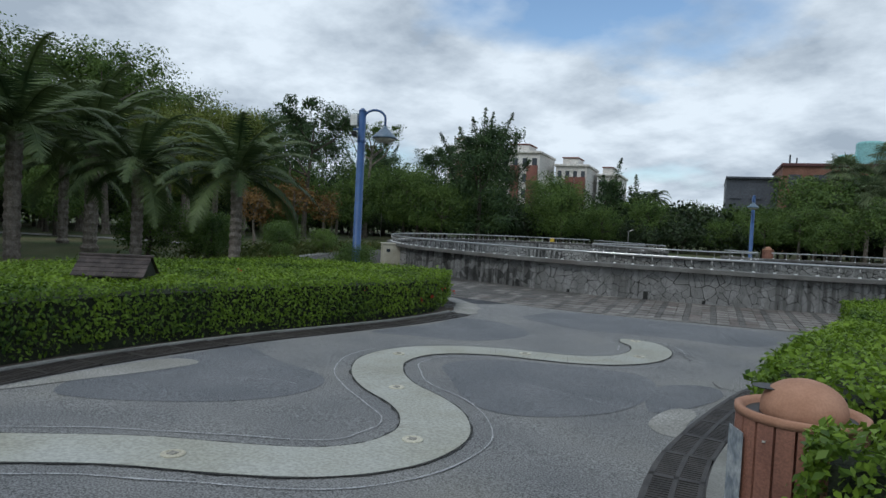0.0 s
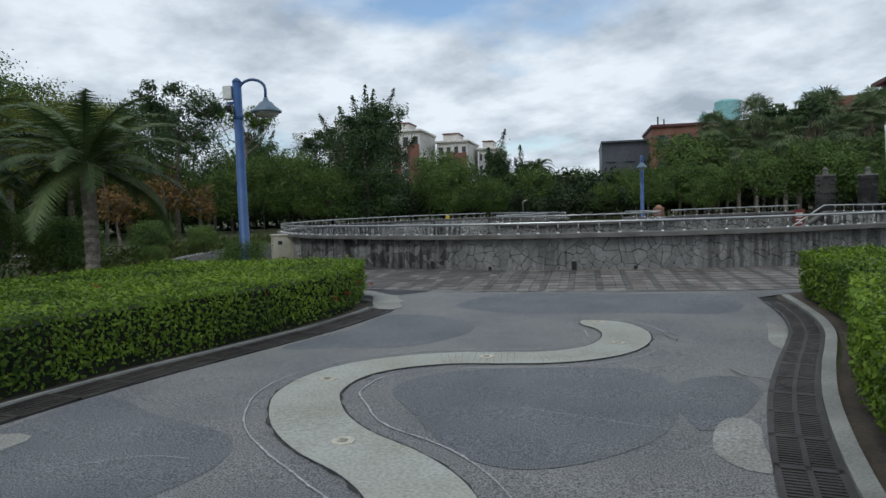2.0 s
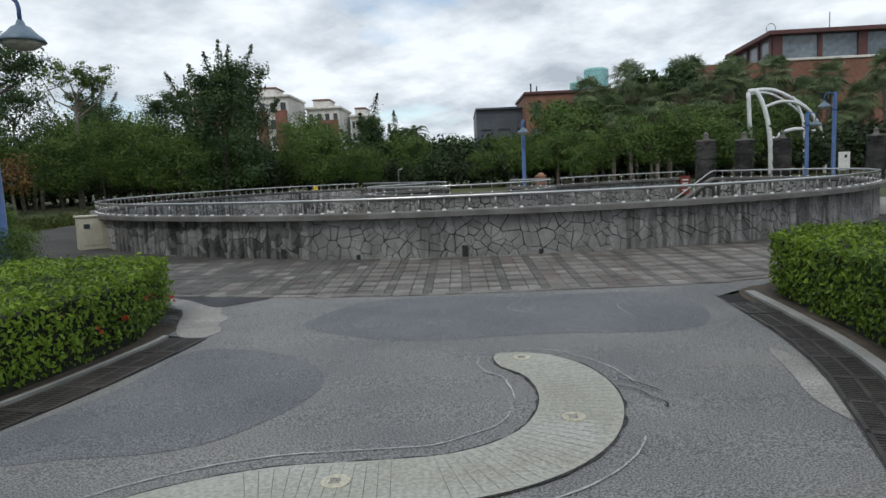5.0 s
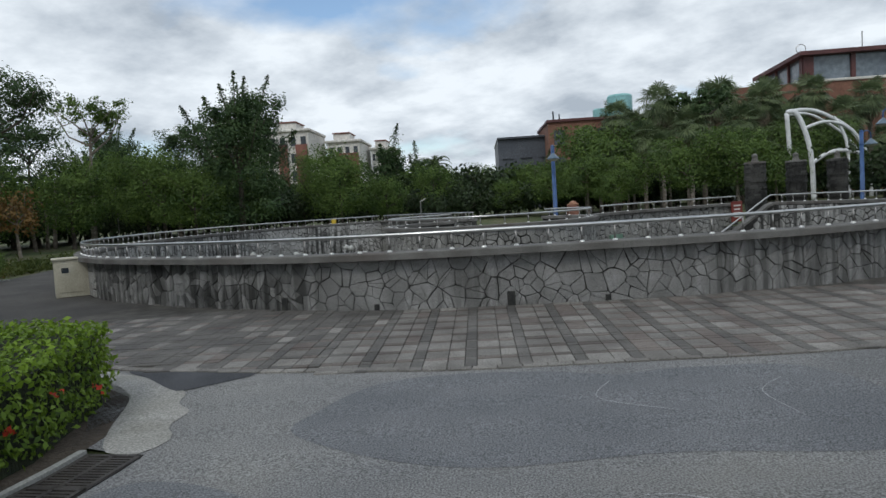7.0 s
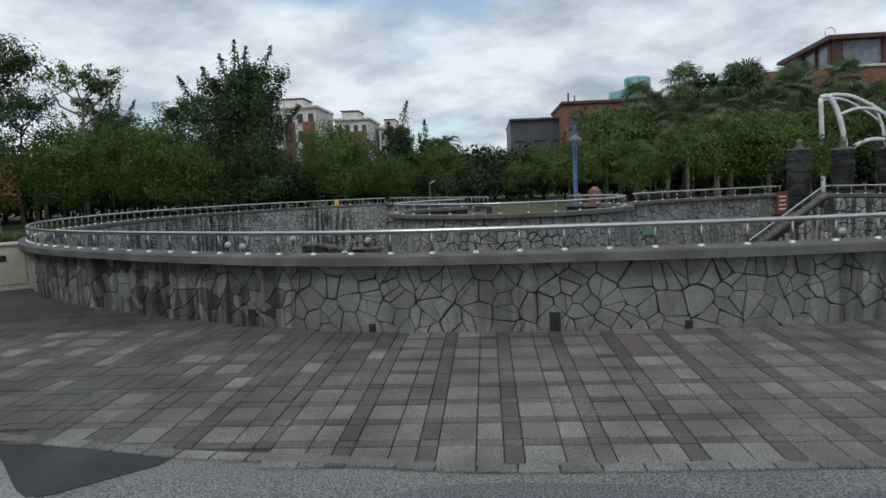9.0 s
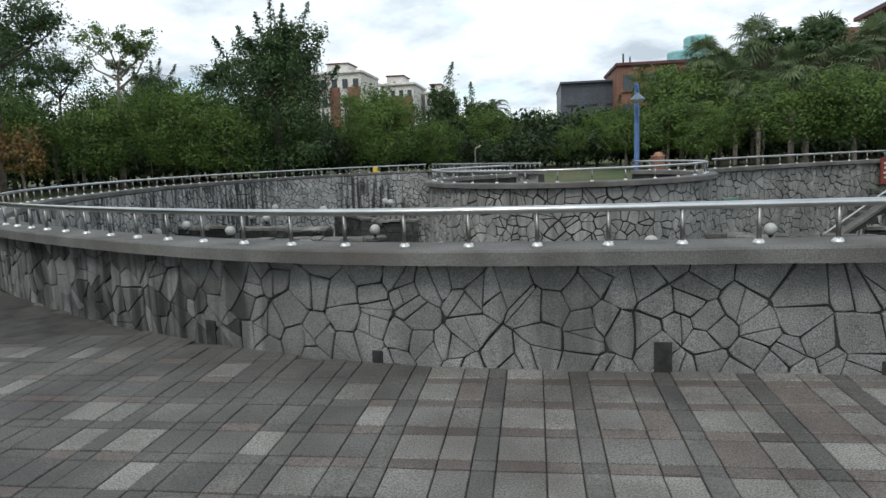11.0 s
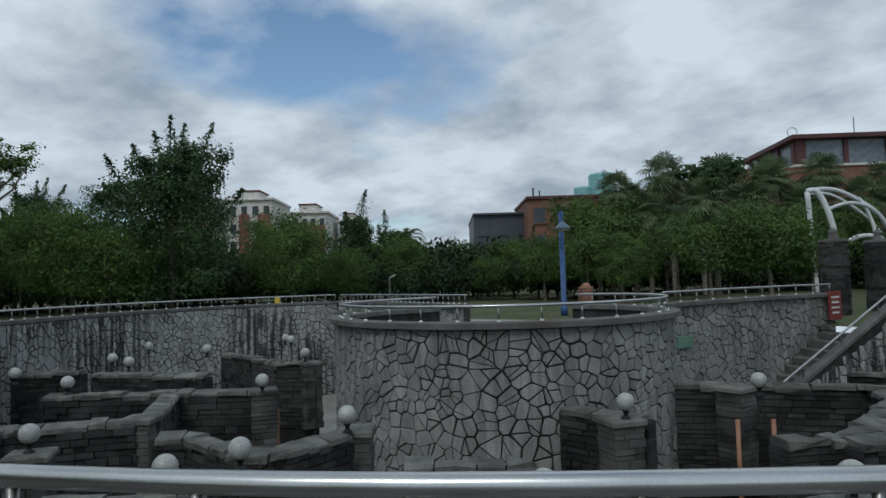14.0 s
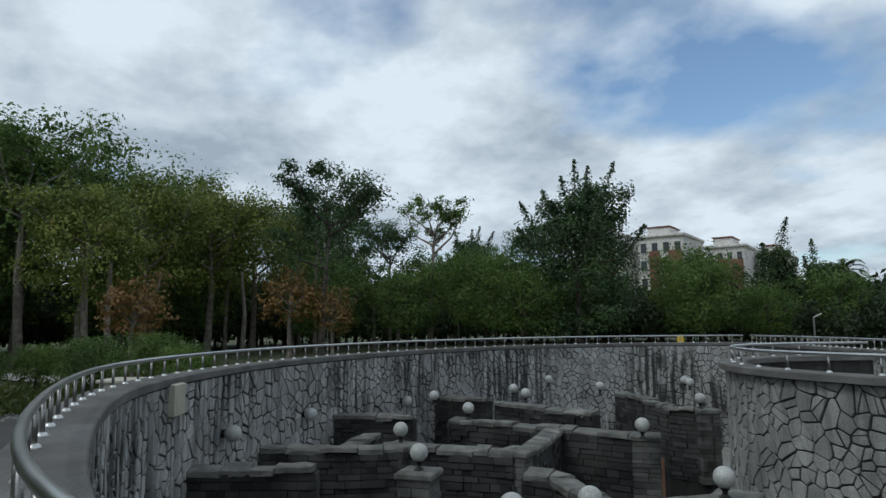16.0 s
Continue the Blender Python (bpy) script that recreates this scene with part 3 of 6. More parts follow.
DRAIN_R = smooth_line([(3.6, -9.5), (2.75, -7.0), (1.9, -5.6), (1.5, -4.4), (1.47, -3.4), (1.62, -2.4), (1.91, -1.15), (2.25, -0.05), (2.55, 0.82), (2.82, 1.7), (3.03, 2.9), (3.1, 4.3)], 0.12)
STRIP = smooth_line([(-3.25, -5.6), (-2.6, -5.3), (-1.95, -4.92), (-1.45, -4.66), (-0.95, -4.5), (-0.58, -4.36), (-0.33, -4.2), (-0.13, -3.93), (-0.06, -3.6), (-0.09, -3.32), (-0.26, -2.96), (-0.53, -2.65), (-0.9, -2.35), (-1.21, -1.98), (-1.43, -1.56), (-1.52, -1.26), (-1.52, -0.88), (-1.42, -0.55), (-1.2, -0.28), (-0.93, -0.1), (-0.6, 0.02), (-0.2, 0.05), (0.2, 0.1), (0.5, 0.24), (0.73, 0.46), (0.88, 0.74), (0.97, 1.1), (0.97, 1.5), (0.86, 1.87), (0.54, 2.28)], 0.06)
PAVE_EDGE = [(-6.5, 7.6), (-5.2, 6.5), (-4.0, 5.75), (-3.4, 5.4), (-2.7, 5.24), (-2.0, 5.08), (-1.2, 4.99), (-0.4, 4.87), (0.5, 4.86), (1.5, 4.88), (2.2, 4.88), (3.1, 4.95), (4.2, 5.2), (6.0, 5.9), (8.0, 7.2)]
CAP_Z, RAIL_Z, PIT_Z = 0.86, 1.1, -2.4

# ---- ground ----
PIT_C = np.array([0.4, 18.6])


def pit_radius(a):
    """How far the outer wall stands from the middle of the sunken garden, by bearing."""
    return float(np.interp(a, PIT_A, PIT_R, period=TAU))


_edge = [(*q,) for q in RING.p] + [(*q,) for q in WEST.p] + [(1.0, 25.5), (4.0, 25.0), (7.5, 24.6)]
_pol = sorted((math.atan2(y - PIT_C[1], x - PIT_C[0]), math.hypot(x - PIT_C[0], y - PIT_C[1])) for x, y in _edge)
PIT_A, PIT_R = [a for a, _ in _pol], [r - 0.05 for _, r in _pol]
geo = Geo()
N_A = 240
loops = [0.35 * k for k in range(76)] + [30, 36, 45, 60, 90, 160, 400, 1500]
for k in loops:
    for i in range(N_A):
        a = TAU * i / N_A - math.pi
        r = pit_radius(a) + k
        x, y = PIT_C[0] + r * math.cos(a), PIT_C[1] + r * math.sin(a)
        far = max(0.0, min(1.0, (k - 27) / 10))
        geo.v.append((x, y, gz(x, y) - 0.025 + (0.12 * far if k < 500 else -2.0)))
for r in range(len(loops) - 1):
    for i in range(N_A):
        j = (i + 1) % N_A
        geo.f.append((r * N_A + i, r * N_A + N_A + i, r * N_A + N_A + j, r * N_A + j))
setting("ground", geo, M_GRASS, "rough green and dry lawn round the sunken garden", "ground")

# plaza of exposed aggregate between the two drains
geo = Geo()
ys = np.arange(-13, 7.0, 0.2)


def x_of(line, y, off):
    pts = np.array(line.samples(0.1, off))
    o = np.argsort(pts[:, 1])
    return float(np.interp(y, pts[o, 1], pts[o, 0]))


edge_x, edge_y = zip(*PAVE_EDGE)
rows_l, rows_r = [], []
for y in ys:
    xl = x_of(DRAIN_L, y, -0.19) if y < 3.2 else float(np.interp(y, [3.2, 4.0, 4.8, 6, 6.8], [-2.5, -2.95, -3.7, -5.0, -5.4]))
    xr = x_of(DRAIN_R, y, -0.13) if y < 4.2 else float(np.interp(y, [4.2, 4.6, 5.2, 6], [2.95, 3.5, 4.4, 6.0]))
    if y < -9:
        xr = 3.4
    rows_l.append(xl)
    rows_r.append(xr)
M = 24
for y, xl, xr in zip(ys, rows_l, rows_r):
    for k in range(M + 1):
        x = xl + (xr - xl) * k / M
        yy = min(y, float(np.interp(x, edge_x, edge_y)))
        geo.v.append((x, yy, gz(x, yy) + 0.004))
for r in range(len(ys) - 1):
    for k in range(M):
        q = (r * (M + 1) + k, r * (M + 1) + k + 1, (r + 1) * (M + 1) + k + 1, (r + 1) * (M + 1) + k)
        if max(geo.v[i][1] for i in q) - min(geo.v[i][1] for i in q) > 0.003:
            geo.f.append(q)
plaza = setting("pavement", geo, M_PLAZA, "grey exposed aggregate walk with worn patches", "pavement")
PATCHES = [
    ("patch", M_PATCH, [(-1.25, 3.45), (-1.2, 3.95), (-0.9, 4.5), (-0.4, 4.7), (0.4, 4.68), (1.0, 4.5), (1.5, 4.6), (2.4, 4.5), (2.65, 3.6), (2.2, 2.9), (1.0, 2.95), (-0.2, 2.85)]),
    ("patch", M_PATCH, [(-2.55, 0.4), (-1.9, 0.45), (-1.15, 0.62), (-0.72, 1.5), (-0.95, 2.25), (-1.6, 2.75), (-2.1, 2.7), (-2.2, 1.7)]),
    ("patch", M_PATCH, [(-3.1, -1.55), (-2.3, -2.0), (-1.7, -2.25), (-1.42, -2.65), (-1.5, -3.2), (-2.0, -3.7), (-2.9, -4.0), (-3.25, -3.2), (-3.2, -2.2)]),
    ("patch", M_PATCH, [(1.15, -1.05), (1.35, -0.62), (1.72, -0.5), (1.78, -0.95), (1.5, -1.6), (1.22, -1.9)]),
    ("patch", M_PATCH, [(-0.9, -1.1), (-0.6, -0.55), (0.2, -0.3), (1.0, -0.35), (1.2, -1.0), (1.0, -2.0), (0.4, -2.6), (-0.1, -2.5), (-0.6, -1.7)]),
    ("pale_patch", M_PALE, [(1.24, -2.3), (1.26, -2.05), (1.36, -1.72), (1.5, -1.58), (1.58, -1.75), (1.52, -2.1), (1.48, -2.5), (1.38, -2.55), (1.28, -2.42)]),
    ("pale_patch", M_PALE, [(2.32, 1.0), (2.45, 1.55), (2.6, 2.2), (2.66, 1.8), (2.52, 1.1), (2.36, 0.6)]),
    ("pale_patch", M_PALE, [(-2.18, 3.25), (-2.08, 3.5), (-2.22, 3.75), (-2.2, 4.05), (-2.38, 4.25), (-2.45, 4.55), (-2.72, 4.72), (-2.9, 4.98), (-3.3, 5.2), (-3.7, 5.45), (-3.75, 5.2), (-3.2, 4.85), (-2.85, 4.4), (-2.62, 3.7), (-2.42, 3.3)]),
    ("tar_patch", M_DARKTAR, [(-3.36, 5.34), (-2.75, 5.2), (-2.03, 5.04), (-2.14, 4.88), (-2.3, 4.74), (-2.52, 4.58), (-2.69, 4.7), (-3.0, 5.02)]),
    ("pale_patch", M_PALE, [(-3.2, -2.55), (-2.85, -2.5), (-2.9, -3.0), (-3.1, -3.6), (-3.32, -4.2), (-3.33, -3.3)]),
]
for i, (name, m, pts) in enumerate(PATCHES):
    link(name, blob(pts, 0.006 + 0.0004 * i), m, plaza)
# the winding channel cover
geo = Geo()
W = 0.248
n_s = int(STRIP.length / 0.06)
ss = np.linspace(0, STRIP.length, n_s)
taper = [W * (1 if STRIP.length - s > 0.3 else max(0.12, math.sqrt(max(0.0, STRIP.length - s) / 0.3))) for s in ss]
left = [STRIP.at(s, -w) for s, w in zip(ss, taper)]
right = [STRIP.at(s, w) for s, w in zip(ss, taper)]
geo.strip(on(right, 0.015), on(left, 0.015))
strip_ob = tagged(link("channel_cover", geo, M_STRIP), "smooth cream concrete channel cover winding through the walk", "channel cover", "", "structure")
gap = Geo()
rnd = random.Random(4)
for sgn in (-1, 1):
    a = on([STRIP.at(s, sgn * (w - 0.004)) for s, w in zip(ss, taper)], 0.0135)
    b = on([STRIP.at(s, sgn * (w + 0.014 + 0.024 * noise.noise((s * 7, sgn, 0)) + 0.016 * noise.noise((s * 25, sgn, 4)))) for s, w in zip(ss, taper)], 0.0135)
    gap.strip(a, b)
link("gap", gap, M_GAP, strip_ob)
white = Geo()
for sgn in (-1, 1):
    run = []
    for s, w in zip(ss, taper):
        if noise.noise((s * 0.9, sgn * 5.1, 3)) > -0.4:
            run.append((s, w))
        if (noise.noise((s * 0.9, sgn * 5.1, 3)) <= -0.4 or s == ss[-1]) and len(run) > 3:
            o = [0.15 + 0.035 * noise.noise((s * 1.7, sgn * 3, 1)) for s, _ in run]
            t = [0.007 + 0.026 * abs(noise.noise((s * 9, sgn, 2))) for s, _ in run]
            white.strip(on([STRIP.at(s, sgn * (w + k)) for (s, w), k in zip(run, o)], 0.012), on([STRIP.at(s, sgn * (w + k + d)) for (s, w), k, d in zip(run, o, t)], 0.012))
            run = []
        elif noise.noise((s * 0.9, sgn * 5.1, 3)) <= -0.4:
            run = []
link("white_line", white, M_LINE, strip_ob)
grooves = Geo()
for s0, s1 in ((STRIP.length - 3.6, STRIP.length - 2.9), (STRIP.length - 2.7, STRIP.length - 0.45), (STRIP.length - 6.2, STRIP.length - 5.6)):
    for s in np.arange(s0, s1, 0.06):
        a, b = STRIP.at(s - 0.0013, -W + 0.03), STRIP.at(s - 0.0013, W - 0.03)
        c, d = STRIP.at(s + 0.0013, -W + 0.03), STRIP.at(s + 0.0013, W - 0.03)
        grooves.strip(on([a, b], 0.016), on([c, d], 0.016))
tagged(link("groove", grooves, M_CAP, strip_ob), kind="stuff")
for x, y in ((-1.18, -4.6), (-0.12, -3.62), (-0.84, -2.36), (-1.52, -0.9), (-0.34, 0.07), (0.88, 0.81), (0.71, 2.13)):
    cap = Geo().lathe([(0.07, 0.0), (0.07, 0.006), (0.062, 0.009), (0.048, 0.009), (0.046, 0.005), (0.001, 0.005)], (x, y, gz(x, y) + 0.015), 20)
    ob = tagged(link("access_cap", cap, M_CREAM, smooth=False), "round cream concrete cap set in the channel cover", "access cap", "caps in the channel cover")
    for k in (-1, 0, 1):
        link("bar", Geo().box((x - 0.004 * abs(k), y + 0.02 * k, gz(x, y) + 0.022), (0.05, 0.009, 0.005)), M_PALE, ob)

# small cracks near the channel's end
crack = Geo()
for pts in ([(1.25, 1.35), (1.36, 1.25), (1.4, 1.12), (1.46, 1.0), (1.44, 0.92)], [(1.3, 1.5), (1.42, 1.36), (1.5, 1.2)], [(2.0, -0.9), (1.9, -0.6), (1.78, -0.55), (1.7, -0.3)]):
    l = smooth_line(pts, 0.03)
    crack.strip(on(l.samples(0.03, -0.006), 0.0195), on([p + np.array([0.006 * noise.noise((p[0] * 30, p[1] * 30, 0)), 0]) for p in l.samples(0.03, 0.006)], 0.0195))
link("crack", crack, M_GAP, plaza)
scr = Geo()
for pts in ([(0.1, -1.55), (0.6, -1.75), (1.1, -1.95)], [(-2.3, -3.0), (-1.9, -2.75), (-1.6, -2.75)], [(0.9, 4.3), (0.75, 3.9), (1.2, 3.6)], [(1.9, 3.4), (1.85, 3.9), (2.1, 4.2)]):
    l = smooth_line(pts, 0.05)
    scr.strip(on(l.samples(0.05, -0.003), 0.0192), on(l.samples(0.05, 0.003), 0.0192))
link("scratch", scr, M_LINE, plaza)

# drains with their grates, and the kerbs behind them
for name, line, sgn in (("drain", DRAIN_L, -1), ("drain", DRAIN_R, 1)):
    d = thing(name, "drain channel with dark cast iron grates beside the hedge", "drain", "drains", "structure")
    lo = -0.19 if sgn < 0 else -0.13
    # flat sheet under the grates, its black stands for the shade in the channel
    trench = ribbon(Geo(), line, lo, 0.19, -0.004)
    link("trench", trench, M_DEPTH_DARK, d)
    rim = Geo()
    for o in (lo - 0.005, 0.185):
        ribbon(rim, line, o, o + 0.012, 0.012)
    link("rim", rim, M_GRATE, d)
    g = Geo()
    L, Wd = 0.5, 0.18 - lo
    g.box((0, -Wd / 2 + 0.014, 0), (L - 0.012, 0.028, 0.02)).box((0, Wd / 2 - 0.014, 0), (L - 0.012, 0.028, 0.02)).box((0, 0, 0), (L - 0.012, 0.03, 0.02))
    g.box((-L / 2 + 0.022, 0, 0), (0.032, Wd, 0.02)).box((L / 2 - 0.022, 0, 0), (0.032, Wd, 0.02))
    for c in (-1, 1):
        for k in range(11):
            g.box((-L / 2 + 0.066 + k * 0.0368, c * Wd * 0.238, 0), (0.019, Wd / 2 - 0.04, 0.016))
    me = g.mesh("grate")
    me.materials.append(M_GRATE)
    rnd = random.Random(7)
    for k in range(int(line.length / L)):
        s = (k + 0.5) * L
        p = line.at(s, 0.19 / 2 + lo / 2)
        if p[1] > 3.25 and sgn < 0:
            continue
        ob = new("grate", me)
        ob.parent = d
        ob.matrix_basis = pose(p[0], p[1], gz(*p) + 0.008 + rnd.uniform(-0.002, 0.003), 0, 0, math.degrees(line.heading(s)) + 180 + rnd.uniform(-1, 1))
    kerb = Geo()
    wall_band(kerb, line, 0.2, 0.3 if sgn > 0 else 0.25, lambda x, y: gz(x, y) - 0.05, 0.0, 0.25)
    for i in range(0, len(kerb.v), 4):
        for j in (2, 3):
            x, y, _ = kerb.v[i + j]
            kerb.v[i + j] = (x, y, gz(x, y) + 0.035)
    tagged(link("kerb", kerb, M_KERB), "low worn concrete kerb between drain and hedge", "kerb", "kerbs", "structure")

# terrace base, asphalt ring road and its gravel edge
geo = Geo()
ne = smooth_line(PAVE_EDGE, 0.2)
top = [RING.at(s, -0.06) for s in np.linspace(RL - 9.0, RL - 27.5, 60)]
bot = [ne.at(s) for s in np.linspace(ne.length, 0, 60)]
for k in range(7):
    geo.v += on([(b[0] + (t[0] - b[0]) * k / 6, b[1] + (t[1] - b[1]) * k / 6) for t, b in zip(top, bot)], 0.002)
for k in range(6):
    geo.f += [(k * 60 + i, k * 60 + i + 1, k * 60 + 61 + i, k * 60 + 60 + i) for i in range(59)]
terrace = setting("terrace", geo, M_JOINT, "terrace paved with weathered grey and red-brown clay pavers", "pavement")
road = Geo()
a = [RING.at(s, 0.02) for s in np.linspace(RL - 26.6, 3, 70)]
b = [RING.at(s, 3.1 + 0.25 * math.sin(s * 0.7)) for s in np.linspace(RL - 26.6, 3, 70)]
for k in range(5):
    road.v += on([(p[0] + (q[0] - p[0]) * k / 4, p[1] + (q[1] - p[1]) * k / 4) for p, q in zip(a, b)], 0.006)
for k in range(4):
    road.f += [(k * 70 + i, k * 70 + i + 1, k * 70 + 71 + i, k * 70 + 70 + i) for i in range(69)]
setting("road", road, M_ROAD, "worn grey asphalt path curving round the wall", "path")
path_e = Geo()
a = [RING.at(s, 0.02) for s in np.linspace(RL - 0.5, RL - 9.6, 30)]
b = [RING.at(s, 2.6) for s in np.linspace(RL - 0.5, RL - 9.6, 30)]
path_e.strip(on(a, 0.006), on(b, 0.006))
setting("path_east", path_e, M_PALE, "pale concrete path beside the curved wall", "path")
far_path = Geo().strip(on([(-30, 13), (-24, 15.2), (-19, 15.6), (-14, 16.2)], 0.02), on([(-30, 14.6), (-24, 16.8), (-19, 17), (-14, 17.4)], 0.02))
setting("path_west", far_path, M_PALE, "pale footpath crossing the lawn under the trees", "path")
grav = Geo()
rnd = random.Random(3)
for i in range(1500):
    s = RL - rnd.uniform(26.8, 36)
    p = RING.at(s, 3.12 + 0.25 * math.sin(s * 0.7) + rnd.gauss(0.1, 0.12))
    r = rnd.uniform(0.012, 0.045)
    grav.lathe([(r * 0.5, -r * 0.3), (r, 0.0), (r * 0.6, r * 0.5)], (p[0], p[1], gz(*p)), 5)
tagged(link("gravel", grav, M_GRAVEL), "loose pale gravel along the asphalt edge", "gravel", "", "stuff")

# ---- sunken garden: floor, plateau, walls ----
geo = Geo()
ring_pts = [(PIT_C[0] + (pit_radius(a) + 0.1) * math.cos(a), PIT_C[1] + (pit_radius(a) + 0.1) * math.sin(a)) for a in np.linspace(-math.pi, math.pi, 120, endpoint=False)]
geo.add([(PIT_C[0], PIT_C[1], PIT_Z)] + [(x, y, PIT_Z) for x, y in ring_pts], [(0, 1 + i, 1 + (i + 1) % 120) for i in range(120)])
setting("floor", geo, M_PALE, "pale stained floor of the sunken garden", "floor")
plat = DRUM.samples(0.15, -0.12) + EAST.samples(0.2, -0.12)[3:] + [(9.4, 24.6), (7.5, 26.0), (3, 27.5), (-1.0, 30.5), (-4.5, 32.5)] + WEST.samples(0.2, -0.12)
geo = Geo().prism([tuple(q) for q in plat], PIT_Z, 0.12)
setting("plateau", geo, M_PALE, "paved raised tongue of ground reaching into the sunken garden", "terrace")


def stone_wall(name, line, outer, inner, cap_out, cap_in, label, faces, z_top=CAP_Z - 0.09, single=True):
    """A wall with its cap; faces: (offset, way out, z from, z to, stone size, seed, material or None for single slabs)."""
    root = thing(name, label, "stone wall", "", "structure")
    core = Geo()
    wall_band(core, line, inner, outer, PIT_Z, z_top)
    link("core", core, M_MORTAR, root)
    cap = Geo()
    n = int(line.length / 0.2)
    prof = [(cap_in, z_top), (cap_out, z_top), (cap_out, CAP_Z - 0.012), (cap_out - 0.012, CAP_Z), (cap_in + 0.012, CAP_Z), (cap_in, CAP_Z - 0.012)]
    for s in np.linspace(0, line.length, n):
        for o, z in prof:
            w = 0.004 * noise.noise((s * 3, o * 9, z * 9))
            cap.v.append((*line.at(s, o + w), z + w))
    k = len(prof)
    for i in range(n - 1):
        for j in range(k):
            cap.f.append((i * k + j, i * k + (j + 1) % k, i * k + k + (j + 1) % k, i * k + k + j))
    cap.f += [tuple(range(k - 1, -1, -1)), tuple(range((n - 1) * k, n * k))]
    link("coping", cap, M_CAP, root)
    for off, way, z0, z1, size, seed, s0, s1, gap_w in faces:
        g = Geo()

        def place(s, z, out, off=off, way=way, s0=s0, z0=z0):
            p = line.at(s0 + s, off + way * out)
            return (p[0], p[1], z0 + z)

        polys = crazy(s1 - s0, z1 - z0, size, seed, gap_w)
        polys.sort(key=lambda q: place(q[0][0], q[0][1], 0)[1])
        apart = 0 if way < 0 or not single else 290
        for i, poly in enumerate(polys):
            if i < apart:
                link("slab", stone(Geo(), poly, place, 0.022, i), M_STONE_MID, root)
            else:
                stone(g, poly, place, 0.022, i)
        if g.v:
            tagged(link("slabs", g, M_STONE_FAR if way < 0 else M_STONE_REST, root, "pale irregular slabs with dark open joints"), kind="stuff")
    return root


wall_ring = stone_wall("wall_ring", RING, -0.02, -0.2, 0.15, -0.24, "curved retaining wall of irregular grey slabs with concrete coping", [(-0.2, -1, PIT_Z, CAP_Z - 0.1, 0.165, 11, 0.0, RING.length, 0.02), (-0.02, 1, 0.09, CAP_Z - 0.1, 0.18, 13, RL - 11.0, RL, 0.018), (-0.02, 1, 0.09, CAP_Z - 0.1, 0.18, 14, RL - 34.0, RL - 29.0, 0.018)], single=False)
wall_drum = stone_wall("wall_drum", DRUM, -0.02, -0.22, 0.1, -0.28, "rounded bastion wall faced with irregular pale slabs", [(-0.02, 1, PIT_Z, CAP_Z - 0.1, 0.158, 15, 0.0, DRUM.length, 0.015)])
wall_east = stone_wall("wall_east", EAST, -0.02, -0.22, 0.1, -0.28, "stone faced retaining wall leading to the stairs", [(-0.02, 1, PIT_Z, CAP_Z - 0.1, 0.165, 16, 0.0, EAST.length, 0.016)])
wall_west = stone_wall("wall_west", WEST, -0.02, -0.22, 0.1, -0.28, "stone faced retaining wall behind the bastion", [(-0.02, 1, PIT_Z, CAP_Z - 0.1, 0.17, 17, 0.0, WEST.length, 0.016)])


def railing(line, s0, s1, label, step=0.405, side=0.0, n=7, first=0.1):
    """A steel handrail on short posts with bright flanges, on top of a coping."""
    root = thing("railing", label, "railing", "railings on the walls")
    link("handrail", Geo().tube([(*line.at(s, side), RAIL_Z - 0.022) for s in np.linspace(s0, s1, max(3, int((s1 - s0) / 0.25)))], 0.023, 10), M_STEEL, root, "bright brushed steel handrail", True)
    post = Geo().tube([(0, 0, CAP_Z - 0.004), (0, 0, RAIL_Z - 0.035)], 0.0135, n).mesh("post")
    flange = Geo().lathe([(0.034, CAP_Z - 0.002), (0.034, CAP_Z + 0.008), (0.024, CAP_Z + 0.022), (0.014, CAP_Z + 0.026)], (0, 0, 0), 10).mesh("flange")
    post.materials.append(M_POST)
    flange.materials.append(M_FLANGE)
    for me in (post, flange):
        me.polygons.foreach_set("use_smooth", [True] * len(me.polygons))
    for s in np.arange(s0 + first, s1, step):
        p = line.at(s, side)
        a = new("post", post)
        a.parent = root
        a.location = (p[0], p[1], 0)
        b = new("flange", flange)
        b.parent = a
    return root


railing(RING, 0.0, RING.length, "steel railing on the curved wall with many short posts", first=0.338)
railing(DRUM, 0.0, DRUM.length, "steel railing curling round the bastion", 0.62, -0.1)
railing(EAST, 1.0, EAST.length, "steel railing above the stone faced east wall", 0.62, -0.1)
railing(WEST, 0.3, WEST.length, "steel railing with close posts behind the bastion", 0.3, -0.1)

# ---- stairs down into the garden ----
ST_D, ST_N = np.array([-0.972, -0.235]), np.array([0.235, -0.972])
st0 = np.array([9.3, 23.5])
stairs = thing("stairs", "grey concrete stairs going down between stone walls", "stairs", "", "structure")
for k in range(13):
    z = 0.1 - 0.185 * (k + 1)
    c = st0 + ST_D * (0.5 + 0.3 * (k + 0.5)) + ST_N * 1.05
    link("step", Geo().box((c[0], c[1], (z + PIT_Z - 0.3) / 2), (0.31, 2.05, z - PIT_Z + 0.3), math.atan2(ST_D[1], ST_D[0]), 0.012), M_CAP, stairs)
STW = Line([tuple(np.array([9.55, 21.4])), tuple(np.array([9.55, 21.4]) + ST_D * 1.4), tuple(np.array([9.55, 21.4]) + ST_D * 5.0)])
sw = thing("wall_stairs", "sloping stone faced stair wall with a pale coping", "stone wall", "", "structure")
g, cp, sl = Geo(), Geo(), Geo()


def slope(s):
    return CAP_Z - 0.62 * max(0.0, s - 0.25)


